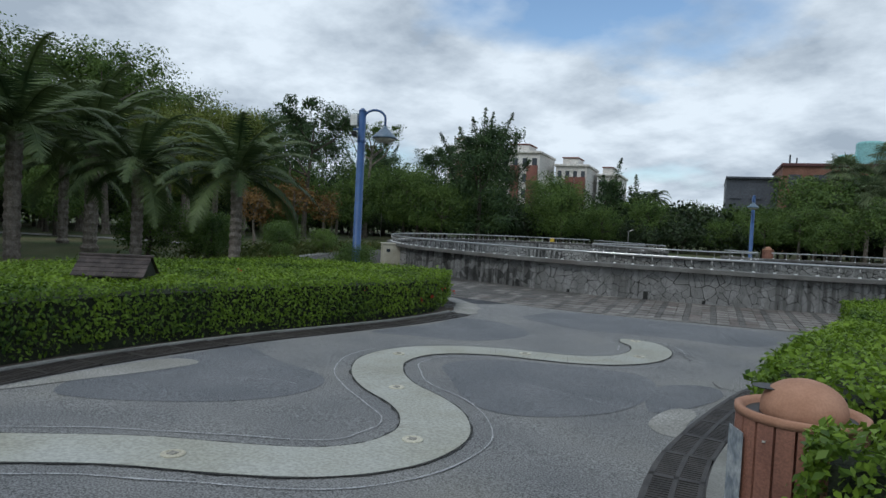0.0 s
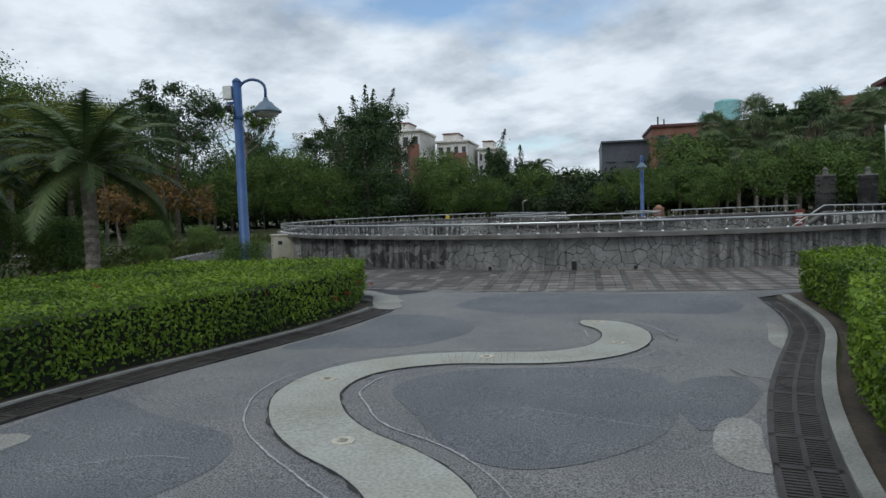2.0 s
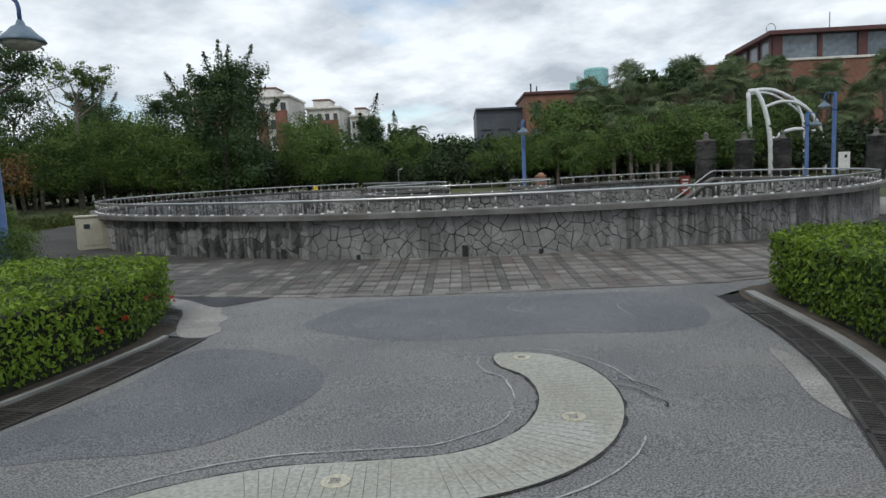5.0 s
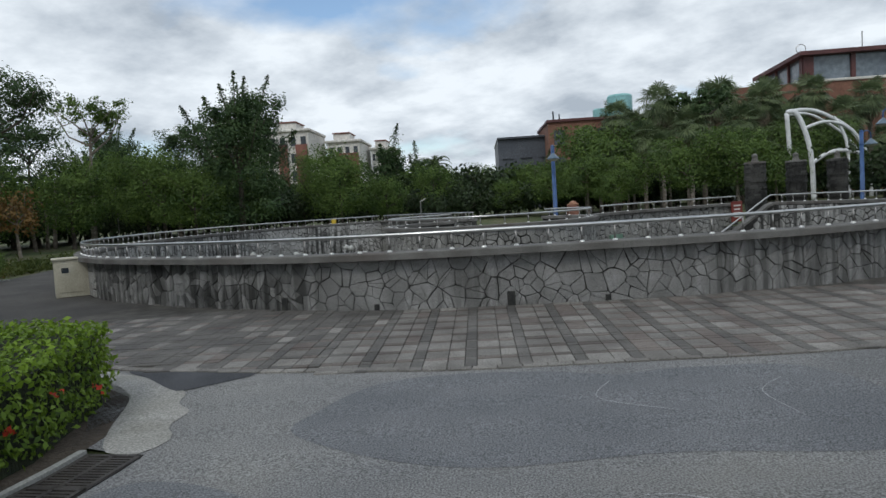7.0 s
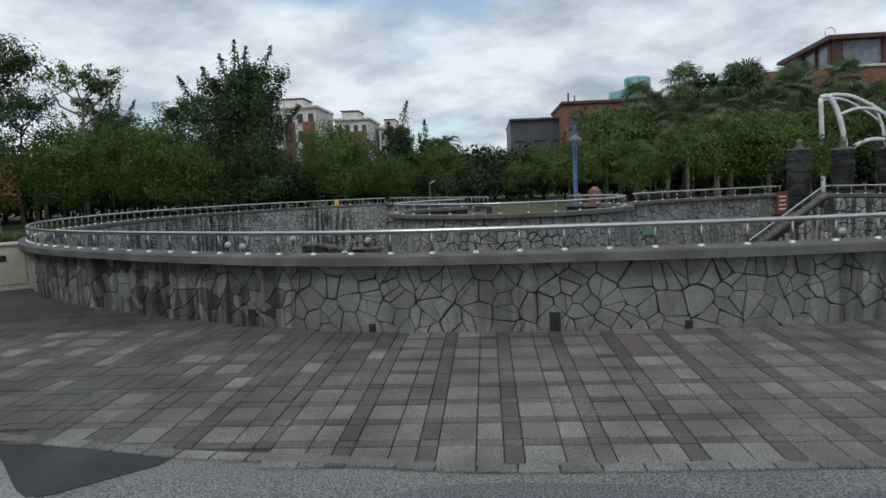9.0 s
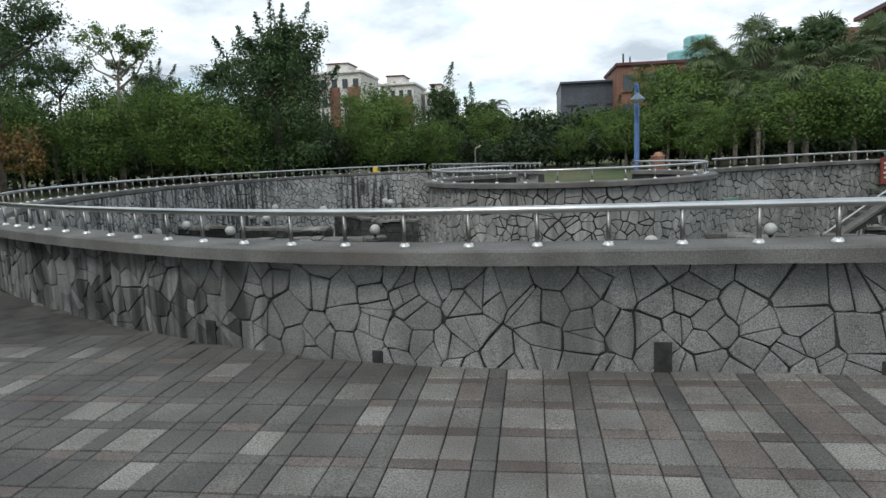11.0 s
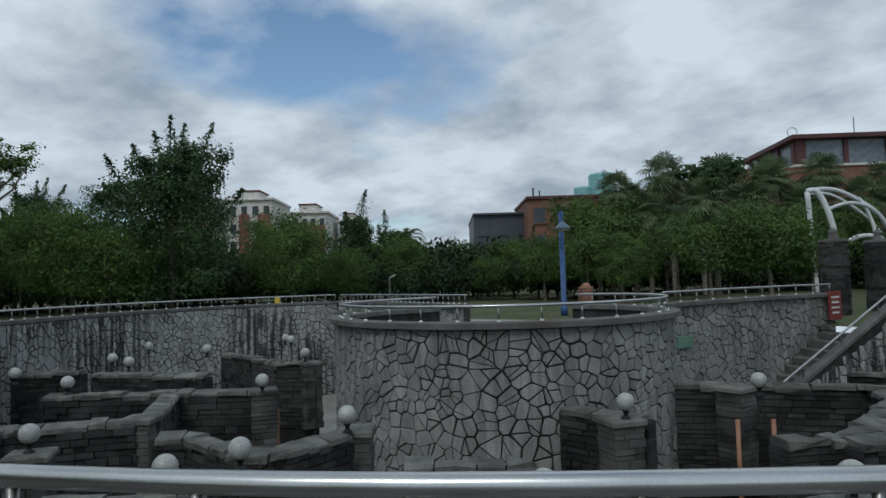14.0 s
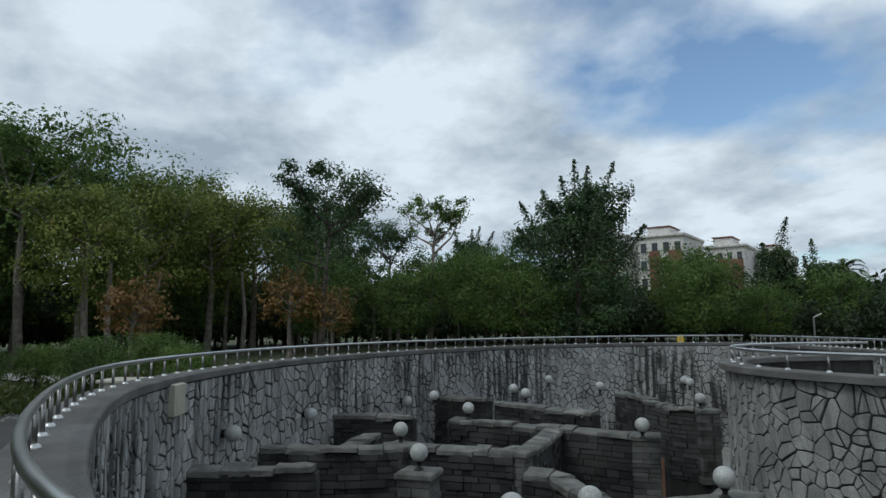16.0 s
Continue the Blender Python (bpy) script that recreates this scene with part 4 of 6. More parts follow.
n = 26
for s in np.linspace(0, 4.4, n):
    for o in (-0.1, 0.1):
        g.v.append((*STW.at(s, o), PIT_Z))
        g.v.append((*STW.at(s, o), slope(s) - 0.08))
    for o, z in ((-0.13, -0.08), (0.13, -0.08), (0.13, 0), (-0.13, 0)):
        cp.v.append((*STW.at(s, o), slope(s) + z))
for i in range(n - 1):
    for a, b in ((0, 1), (1, 3), (3, 2), (2, 0)):
        g.f.append((4 * i + a, 4 * i + b, 4 * i + 4 + b, 4 * i + 4 + a))
    for j in range(4):
        cp.f.append((4 * i + j, 4 * i + (j + 1) % 4, 4 * i + 4 + (j + 1) % 4, 4 * i + 4 + j))
link("core", g, M_MORTAR, sw)
link("coping", cp, M_CAP, sw)
for i, poly in enumerate(crazy(4.3, CAP_Z - PIT_Z, 0.165, 21, 0.016)):
    if max(z for _, z in poly) + PIT_Z < slope(sum(s for s, _ in poly) / len(poly)) - 0.14:
        for way in (-1, 1):
            stone(sl, poly, lambda s, z, o: (*STW.at(s, way * (0.1 + o)), PIT_Z + z), 0.02, i)
tagged(link("slab", sl, M_STONE_FAR, sw), kind="stuff")
hr = thing("stair_handrail", "bright steel handrail sloping down beside the stairs", "handrail")
link("rail", Geo().tube([(*STW.at(0.0), RAIL_Z - 0.02), (*STW.at(0.25), RAIL_Z - 0.02)] + [(*STW.at(s), slope(s) + 0.23) for s in np.linspace(0.4, 4.2, 12)], 0.024, 10), M_STEEL, hr, "", True)
for s in (0.9, 1.9, 2.9, 3.9):
    link("post", Geo().tube([(*STW.at(s), slope(s) - 0.01), (*STW.at(s), slope(s) + 0.22)], 0.013, 8), M_POST, hr)
gate = thing("metal_gate", "grey painted picket gate below the stairs", "gate")
for k in range(9):
    a = np.array([8.6, 18.7]) + np.array([0.15, 0.09]) * k
    link("picket", Geo().tube([(*a, -1.6), (*a, -0.75 + 0.09 * k)], 0.012, 6), M_BLUEGLASS, gate)
link("top_rail", Geo().tube([(8.6, 18.7, -0.72), (9.8, 19.42, -0.0)], 0.018, 6), M_BLUEGLASS, gate)
link("bottom_rail", Geo().tube([(8.6, 18.7, -1.55), (9.8, 19.42, -1.55)], 0.018, 6), M_BLUEGLASS, gate)

# ---- the slate maze ----
TOP = -0.3


def maze_wall(points, top=TOP, wide=0.26, seed=0, pale=False, label=""):
    """A maze wall of stacked slate under rough coping stones."""
    line = Line(points)
    root = thing("maze_wall", label or "dark stacked slate wall with rough grey coping stones", "stone wall", "walls of the maze")
    core = Geo()
    wall_band(core, line, -wide / 2 + 0.03, wide / 2 - 0.03, PIT_Z, top - 0.07, 0.4)
    link("core", core, M_DEPTH_DARK, root)
    rnd = random.Random(seed)
    bricks = Geo()
    z = top - 0.08
    while z > -1.75:
        h = rnd.uniform(0.065, 0.125)
        for way in (-1, 1):
            s = -rnd.uniform(0, 0.2)
            while s < line.length:
                w = rnd.uniform(0.12, 0.36)
                a, b = max(0.0, s), min(line.length, s + w)
                if b - a > 0.03:
                    out = wide / 2 + rnd.uniform(-0.02, 0.024)
                    q = [line.at(a + 0.005, way * (wide / 2 - 0.06)), line.at(b - 0.005, way * (wide / 2 - 0.06)), line.at(b - 0.005, way * out), line.at(a + 0.005, way * out)]
                    bricks.prism([tuple(p) for p in (q if way < 0 else q[::-1])], z - h + 0.012, z + rnd.uniform(-0.004, 0.002))
                s += w
        for e, d in ((0.0, -1), (line.length, 1)):
            p = line.at(e)
            t = line.heading(min(max(e, 0.05), line.length - 0.05))
            bricks.box((p[0], p[1], z - h / 2 + 0.003), (0.05 + rnd.uniform(0, 0.02), wide - 0.02, h - 0.008), t)
        z -= h
    tagged(link("slate", bricks, M_SLATE_P if pale else M_SLATE, root), kind="stuff")
    s = 0.0
    while s < line.length - 0.05:
        w = min(rnd.uniform(0.22, 0.6), line.length - s)
        c = Geo()
        n = max(2, int(w / 0.12))
        prof = [(-wide / 2 - 0.03, -0.085), (wide / 2 + 0.03, -0.085), (wide / 2 + 0.03, -0.02), (wide / 2 - 0.01, 0.0), (-wide / 2 + 0.01, 0.0), (-wide / 2 - 0.03, -0.02)]
        lift, fat = rnd.uniform(-0.022, 0.022), rnd.uniform(-0.025, 0.02)
        for t in np.linspace(s + 0.008, s + w - 0.008, n):
            for o, zz in prof:
                j = 0.03 * noise.noise((t * 6, o * 9 + seed, zz * 20)) + (fat if o > 0 else -fat)
                c.v.append((*line.at(t, o + j), top + zz + lift + j))
        for i in range(n - 1):
            for j in range(6):
                c.f.append((i * 6 + j, i * 6 + (j + 1) % 6, i * 6 + 6 + (j + 1) % 6, i * 6 + 6 + j))
        c.f += [tuple(range(5, -1, -1)), tuple(range((n - 1) * 6, n * 6))]
        link("coping_stone", c, M_SLATECAP, root)
        s += w
    return root


def pier(x, y, top=TOP, wide=0.42, seed=0, turn=0.0):
    root = thing("maze_pier", "stacked slate pier with a rough coping stone", "pier", "piers of the maze")
    rnd = random.Random(seed)
    g = Geo()
    z = top - 0.08
    while z > -1.75:
        h = rnd.uniform(0.06, 0.11)
        w = wide + rnd.uniform(-0.03, 0.03)
        k = rnd.uniform(0.3, 0.7)
        ct, st = math.cos(turn), math.sin(turn)
        for a, b in ((0, k), (k, 1)):
            o = -w / 2 + w * (a + b) / 2
            g.box((x + o * ct, y + o * st, z - h / 2), (w * (b - a) - 0.008, wide + rnd.uniform(-0.02, 0.02), h - 0.008), turn)
        z -= h
    tagged(link("slate", g, M_SLATE_P, root), kind="stuff")
    link("coping_stone", Geo().box((x, y, top - 0.04), (wide + 0.05, wide + 0.05, 0.09), turn, 0.02), M_SLATECAP, root)
    return root


def globe_lamp(x, y, z, r=0.11, wall=None):
    """A white globe on a black foot, or on a bracket at a wall."""
    root = thing("globe_lamp", "white opal globe lamp with a black foot" if wall is None else "white globe lamp on a stone wall bracket", "lamp", "globe lamps of the maze")
    prof = [(r * math.sin(math.pi * (k + 0.3) / 12.3), -r * math.cos(math.pi * (k + 0.3) / 12.3)) for k in range(13)]
    link("globe", Geo().lathe(prof, (x, y, z), 18), M_GLOBE, root, "", True)
    if wall is None:
        link("foot", Geo().lathe([(0.065, -r - 0.1), (0.06, -r - 0.085), (0.026, -r - 0.05), (0.03, -r - 0.02), (0.055, -r + 0.012)], (x, y, z), 12), M_BLACK, root)
    else:
        link("bracket", Geo().tube([(x, y, z), (x + wall[0] * 0.2, y + wall[1] * 0.2, z)], 0.06, 10), M_BLACK, root)
    return root


GZ = TOP + 0.21
MAZE = [
    ([(-8.3, 14.1), (-7.2, 14.65), (-6.5, 15.3), (-4.95, 15.75)], False),
    ([(-4.85, 15.9), (-5.4, 17.95)], False),
    ([(-7.6, 18.1), (-6.2, 18.1), (-3.85, 18.1)], False),
    ([(-4.2, 14.65), (-3.8, 14.7), (-2.92, 13.8), (-2.55, 13.75), (-1.85, 14.75)], False),
    ([(-10.8, 21.5), (-8.75, 21.4)], False),
    ([(-8.25, 21.0), (-5.6, 20.3)], False),
    ([(-5.3, 22.8), (-4.6, 22.1), (-3.7, 21.9)], False),
    ([(0.9, 15.8), (1.25, 15.4), (1.8, 15.0)], False),
    ([(2.8, 17.4), (4.3, 17.1), (5.65, 16.65), (5.45, 15.7), (4.93, 15.2), (4.05, 14.2), (3.38, 13.7), (2.7, 13.6)], False),
    ([(5.65, 16.65), (7.0, 16.3), (9.3, 15.6)], False),
    ([(-8.2, 12.35), (-6.6, 13.5)], False),
    ([(-10.3, 17.2), (-8.45, 18.0)], False),
    ([(-7.2, 14.65), (-7.75, 15.9)], False),
    ([(-1.15, 13.15), (-0.03, 13.1), (-0.05, 11.95)], False),
    ([(-4.6, 12.2), (-3.4, 12.25), (-2.85, 12.35)], False),
    ([(1.9, 11.5), (2.55, 11.7), (3.3, 12.2), (5.2, 12.6)], False),
    ([(3.4, 13.5), (4.4, 13.75), (7.0, 14.0)], False),
    ([(6.2, 18.2), (7.9, 17.4)], False),
    ([(-6.6, 24.4), (-5.3, 23.2)], False),
]
for i, (pts, pale) in enumerate(MAZE):
    maze_wall(pts, seed=i, pale=pale)
for i, (x, y) in enumerate([(-6.65, 15.3), (-3.85, 18.05), (-3.85, 21.95), (-1.85, 14.75), (1.4, 14.9), (3.7, 16.95), (-0.05, 11.8), (2.3, 11.65), (-3.1, 12.38), (-4.95, 15.85), (-5.3, 13.95), (8.9, 19.3)]):
    pier(x, y, seed=40 + i, turn=0.3 * (i % 3))
for x, y in ((-1.9, 14.5), (1.45, 14.8), (-5.3, 13.95), (-6.65, 15.3), (-7.2, 18.05), (-6.8, 23.6), (-3.95, 21.9), (-8.9, 25.0), (-7.6, 21.1), (-8.4, 22.0), (-9.1, 19.6), (-3.75, 17.6), (-5.5, 26.5), (-5.2, 25.9), (3.7, 16.15), (-3.17, 12.42), (0.0, 11.65), (2.3, 11.64), (9.0, 19.7), (-2.7, 13.0)):
    globe_lamp(x, y, GZ)
for s, z in ((RL - 31.6, -0.05), (RL - 34.6, -0.15), (RL - 38.5, -0.3)):
    p, q = RING.at(s, -0.38), RING.at(s, -0.2)
    globe_lamp(p[0], p[1], z, 0.12, wall=((q - p) / np.linalg.norm(q - p)))
for x, y, z1 in ((-3.75, 21.95, -0.6), (-4.3, 18.3, -0.7), (-3.7, 18.35, -0.7), (2.6, 11.5, -0.6), (3.5, 16.45, -0.7), (4.0, 16.4, -0.7)):
    tagged(link("drain_pipe", Geo().tube([(x, y, PIT_Z), (x, y, z1)], 0.035, 8), M_PIPE, smooth=True), "faded orange upright pipe against the slate wall", "pipe", "orange pipes")
p = EAST.at(1.55, 0.04)
tagged(link("wall_plate", Geo().box((p[0], p[1], 0.02), (0.62, 0.05, 0.26), EAST.heading(1.55), 0.012), M_GREENBOX), "faded green plate fixed to the stone wall", "plate")
sign = thing("warning_sign", "red warning sign with rows of pale writing on the wall end", "sign", at=(9.05, 23.45, 0))
link("board", Geo().box((0, 0, 0.55), (0.52, 0.03, 0.72), 0.5, 0.006), M_SIGNRED, sign)
for k in range(4):
    c = (math.sin(0.5) * 0.018, -math.cos(0.5) * 0.018)
    link("writing", Geo().box((c[0], c[1], 0.76 - 0.13 * k), (0.34 - 0.05 * (k % 2), 0.004, 0.05), 0.5), M_SIGNWHITE, sign)

# ---- lamps, cabinet, bins, shrine roof ----


def street_lamp(x, y, h, turn, label, cctv=True):
    root = thing("street_lamp", label, "street lamp", "blue street lamps", at=(x, y, gz(x, y)), turn=turn)
    link("pole", Geo().tube([(0, 0, -0.02), (0, 0, 0.3), (0, 0, 0.32), (0, 0, h)], [0.13, 0.13, 0.1, 0.085], 12), M_BLUE, root, "", True)
    link("collar", Geo().lathe([(0.09, 0), (0.105, 0.02), (0.105, 0.06), (0.09, 0.08)], (0, 0, h * 0.82), 12), M_BLUE, root)
    link("cap", Geo().lathe([(0.088, 0), (0.094, 0.02), (0.03, 0.08)], (0, 0, h), 12), M_BLUE, root)
    arm = [(0.06, 0, h - 0.16)] + [(0.3 - 0.26 * math.cos(a), 0, h - 0.16 + 0.2 * math.sin(a)) for a in np.linspace(0.3, math.pi, 9)] + [(0.56, 0, h - 0.36)]
    link("arm", Geo().tube(arm, 0.028, 8), M_BLUE, root, "", True)
    shade = link("shade", Geo().lathe([(0.04, 0.0), (0.06, -0.06), (0.12, -0.09), (0.17, -0.15), (0.27, -0.24), (0.295, -0.285), (0.26, -0.285)], (0.56, 0, h - 0.32), 20), M_SHADE, root, "grey blue enamelled lamp shade", True)
    link("lens", Geo().lathe([(0.25, -0.285), (0.22, -0.33), (0.12, -0.38), (0.01, -0.39)], (0.56, 0, h - 0.32), 16), M_LENS, shade, "", True)
    if cctv:
        box = link("junction_box", Geo().box((-0.17, -0.03, h - 0.2), (0.16, 0.16, 0.26), 0, 0.012), M_SIGNWHITE, root, "white junction box on the pole")
        link("bracket", Geo().box((-0.1, -0.02, h - 0.4), (0.2, 0.05, 0.05), 0, 0.006), M_BLUE, root)
        link("camera_body", Geo().box((-0.14, -0.1, h - 0.52), (0.11, 0.26, 0.11), 0.3, 0.015), M_BLACK, root, "dark outdoor camera under the box")
    return root


street_lamp(-6.0, 6.1, 3.96, 8, "tall blue street lamp with a hooded shade and junction box")
street_lamp(7.75, 7.25, 4.1, 175, "blue street lamp with a hooded shade beside the pale path", False)
street_lamp(3.58, 31.0, 3.7, -95, "blue street lamp with a hooded shade near the plateau", False)
street_lamp(17.6, 28.7, 4.15, 195, "blue street lamp with a hooded shade by the pergola", False)
street_lamp(17.8, 31.5, 3.5, 20, "blue street lamp with a hooded shade behind the pergola", False)

cab = thing("electric_cabinet", "cream steel electric cabinet standing beside the stone wall", "cabinet", at=(-7.9, 11.75, gz(-8, 11.7)), turn=35)
link("body", Geo().box((0, 0, 0.36), (0.56, 0.42, 0.72), 0, 0.015), M_CREAM, cab)
link("side_box", Geo().box((0.42, 0.02, 0.5), (0.3, 0.34, 0.38), 0, 0.015), M_CREAM, cab)
link("lid", Geo().box((0, 0, 0.735), (0.62, 0.48, 0.04), 0, 0.01), M_CREAM, cab)
link("door", Geo().box((0, -0.215, 0.38), (0.44, 0.012, 0.56), 0, 0.004), M_CREAM, cab)
link("dial", Geo().box((-0.1, -0.226, 0.52), (0.12, 0.014, 0.1), 0, 0.003), M_WIN, cab)


def slatted_bin(x, y, h, r, label, turn=0.0):
    root = thing("litter_bin", label, "litter bin", "slatted litter bins", at=(x, y, gz(x, y)), turn=turn)
    link("drum", Geo().lathe([(r - 0.045, 0.02), (r - 0.045, h - 0.02)], (0, 0, 0), 24), M_BLACK, root)
    n = 20
    for k in range(n):
        a = TAU * k / n
        g = Geo()
        w = TAU * r / n * 0.86
        g.box((0, 0, h / 2), (w, 0.035, h - 0.02), 0, 0.006)
        g.v = [(px * math.cos(a) - (py - r + 0.02) * math.sin(a), px * math.sin(a) + (py - r + 0.02) * math.cos(a), pz) for px, py, pz in g.v]
        s = link("slat", g, M_SLATWOOD, root)
        if k % 2 == 0:
            link("bolt", Geo().lathe([(0.008, -0.004), (0.008, 0.004)], ((r + 0.002) * math.sin(a), -(r + 0.002) * math.cos(a), h - 0.11), 8), M_FLANGE, s)
    link("rim", Geo().lathe([(r - 0.05, h - 0.03), (r + 0.004, h - 0.03), (r + 0.006, h + 0.005), (r - 0.012, h + 0.012), (r - 0.04, h - 0.005), (r - 0.05, h - 0.03)], (0, 0, 0), 32), M_TERRA, root, "", True)
    link("tray", Geo().lathe([(r - 0.045, h - 0.05), (0.02, h - 0.06)], (0, 0, 0), 24), M_TERRA, root)
    q = r * 0.66
    dome = [(q, h - 0.06), (q, h + 0.02)] + [(q * math.cos(a), h + 0.02 + q * 0.72 * math.sin(a)) for a in np.linspace(0.15, 1.5, 8)]
    link("dome", Geo().lathe(dome, (0.01, 0, 0), 28), M_TERRA, root, "rounded terracotta dome lid", True)
    link("mouth", Geo().lathe([(0.001, -0.001), (0.07, 0.0), (0.075, 0.004)], (-q * 0.78, 0.0, h + 0.1), 12), M_BLACK, root)
    return root


b1 = slatted_bin(2.05, -3.93, 0.6, 0.29, "brown slatted litter bin with a terracotta dome among the hedge")
link("poster", Geo().box((-0.285, -0.1, 0.27), (0.006, 0.16, 0.46), 0.34), M_POSTER, b1, "faded grey poster stuck on the slats")
b2 = slatted_bin(4.42, 31.2, 0.98, 0.27, "brown slatted litter bin with a dome beside the lamp")

shrine = thing("shingle_roof", "small dark shingled gable roof standing in the hedge", "hut", at=(-4.95, -1.6, gz(-5, -1.6) + 0.1), turn=28)
for sgn in (-1, 1):
    g = Geo()
    for r in range(5):
        for k in range(9):
            cx = -0.36 + k * 0.09
            y0, y1 = sgn * (0.30 - r * 0.06), sgn * (0.30 - (r + 1.25) * 0.06)
            z0, z1 = 0.56 + r * 0.045, 0.56 + (r + 1.25) * 0.045
            g.add([(cx - 0.044, y0, z0 + 0.012), (cx + 0.044, y0, z0 + 0.012), (cx + 0.044, y1, z1), (cx - 0.044, y1, z1), (cx - 0.044, y0, z0), (cx + 0.044, y0, z0)], [(0, 1, 2, 3), (4, 5, 1, 0)])
    tagged(link("shingle", g, M_ROOFWOOD, shrine), kind="stuff")
link("ridge", Geo().box((0, 0, 0.79), (0.84, 0.06, 0.03), 0, 0.006), M_ROOFWOOD, shrine)
link("gable", Geo().add([(0.38, -0.27, 0.55), (0.38, 0.27, 0.55), (0.38, 0, 0.77), (-0.38, -0.27, 0.55), (-0.38, 0.27, 0.55), (-0.38, 0, 0.77)], [(0, 1, 2), (3, 5, 4), (0, 3, 4, 1)]), M_BLACK, shrine)
link("post", Geo().box((0, 0, 0.27), (0.5, 0.34, 0.56), 0, 0.01), M_BLACK, shrine)

stake = thing("garden_stake", "thin grey metal stake with a bent top in the hedge", "stake", at=(2.9, -2.2, gz(2.9, -2.2)))
link("rod", Geo().tube([(0, 0, 0), (0, 0, 0.98), (0.06, 0.05, 1.12)], 0.011, 8), M_POST, stake)

# ---- pillars and the white pergola ----
for i, (x, y) in enumerate(((11.15, 27.0), (13.35, 28.3), (15.5, 29.2), (20.3, 30.0))):
    root = thing("stone_pillar", "dark stacked slate pillar with a stone knob on top", "pillar", "slate pillars", at=(x, y, gz(x, y)))
    g = Geo()
    rnd = random.Random(60 + i)
    z = 0.0
    while z < 2.15:
        h = rnd.uniform(0.07, 0.12)
        r = 0.40 + rnd.uniform(-0.02, 0.02)
        k0 = rnd.uniform(0, 1)
        for k in range(9):
            a0, a1 = TAU * (k + k0) / 9 + 0.02, TAU * (k + k0 + 1) / 9 - 0.02
            q = r + rnd.uniform(-0.015, 0.015)
            g.prism([(0.2 * math.cos(a0), 0.2 * math.sin(a0)), (q * math.cos(a0), q * math.sin(a0)), (q * math.cos((a0 + a1) / 2) * 1.02, q * math.sin((a0 + a1) / 2) * 1.02), (q * math.cos(a1), q * math.sin(a1)), (0.2 * math.cos(a1), 0.2 * math.sin(a1))], z + 0.006, z + h)
        z += h
    tagged(link("slate", g, M_SLATE, root), kind="stuff")
    link("core", Geo().lathe([(0.36, 0), (0.36, 2.2)], (0, 0, 0), 16), M_DEPTH_DARK, root)
    link("finial", Geo().lathe([(0.42, 2.19), (0.4, 2.26), (0.14, 2.28), (0.1, 2.4), (0.12, 2.52), (0.03, 2.6)], (0, 0, 0), 12), M_CAP, root)
perg = thing("pergola_arch", "white painted steel pergola with curved ribs on slate pillars", "pergola")


for pts, r in (
    ([(22.15, 48.0, 0.0), (22.07, 48.0, 2.57), (21.89, 48.0, 6.33)], 0.16),
    ([(23.4, 47.6, 0.0), (23.32, 47.6, 2.88), (22.99, 47.7, 4.9), (22.45, 47.9, 6.3), (21.89, 48.0, 6.36)], 0.18),
    ([(21.89, 48.0, 6.36), (23.1, 48.2, 6.5), (24.51, 48.4, 6.2), (26.69, 48.7, 4.85), (27.96, 49.0, 2.72), (28.1, 49.0, 0.0)], 0.14),
    ([(22.45, 49.2, 6.3), (23.7, 49.3, 6.35), (25.0, 49.5, 5.85), (26.9, 49.8, 4.5), (28.2, 50.0, 2.72)], 0.1),
    ([(23.0, 47.7, 5.2), (24.3, 47.9, 5.55), (25.59, 48.2, 5.38), (26.7, 48.7, 4.8)], 0.11),
    ([(25.3, 48.4, 5.9), (25.8, 48.3, 4.9), (26.09, 48.2, 3.5), (26.15, 48.2, 0.0)], 0.11),
    ([(23.4, 47.6, 2.75), (24.4, 47.8, 3.3), (25.46, 48.0, 3.5), (26.9, 48.5, 3.3), (27.96, 49.0, 2.7)], 0.14),
):
    lane = [Vector(q) for q in pts]
    fine = []
    for i in range(len(lane) - 1):
        p0, p1, p2, p3 = lane[max(0, i - 1)], lane[i], lane[i + 1], lane[min(len(lane) - 1, i + 2)]
        for u in (0.0, 0.2, 0.4, 0.6, 0.8):
            fine.append(0.5 * (2 * p1 + (p2 - p0) * u + (2 * p0 - 5 * p1 + 4 * p2 - p3) * u * u + (3 * p1 - p0 - 3 * p2 + p3) * u * u * u))
    link("rib", Geo().tube([tuple(q) for q in fine + [lane[-1]]], r, 8), M_WHITESTEEL, perg, "", True)
ns = thing("notice_stand", "white notice board on posts beside the pergola", "sign", at=(16.0, 25.0, 0.1))
link("board", Geo().box((0, 0, 1.1), (0.45, 0.05, 0.75), 0, 0.01), M_SIGNWHITE, ns)
link("leg", Geo().box((-0.16, 0, 0.38), (0.04, 0.04, 0.76)), M_POST, ns)
link("leg", Geo().box((0.16, 0, 0.38), (0.04, 0.04, 0.76)), M_POST, ns)
link("writing", Geo().box((0.05, -0.027, 1.3), (0.1, 0.006, 0.12)), M_BLACK, ns)
yb = thing("yellow_bollard", "small yellow plastic bollard beyond the far railing", "bollard", at=(-7.6, 34, 0.15))
link("body", Geo().lathe([(0.16, 0), (0.14, 0.5), (0.12, 0.82), (0.03, 0.9)], (0, 0, 0), 12), M_YELLOW, yb)
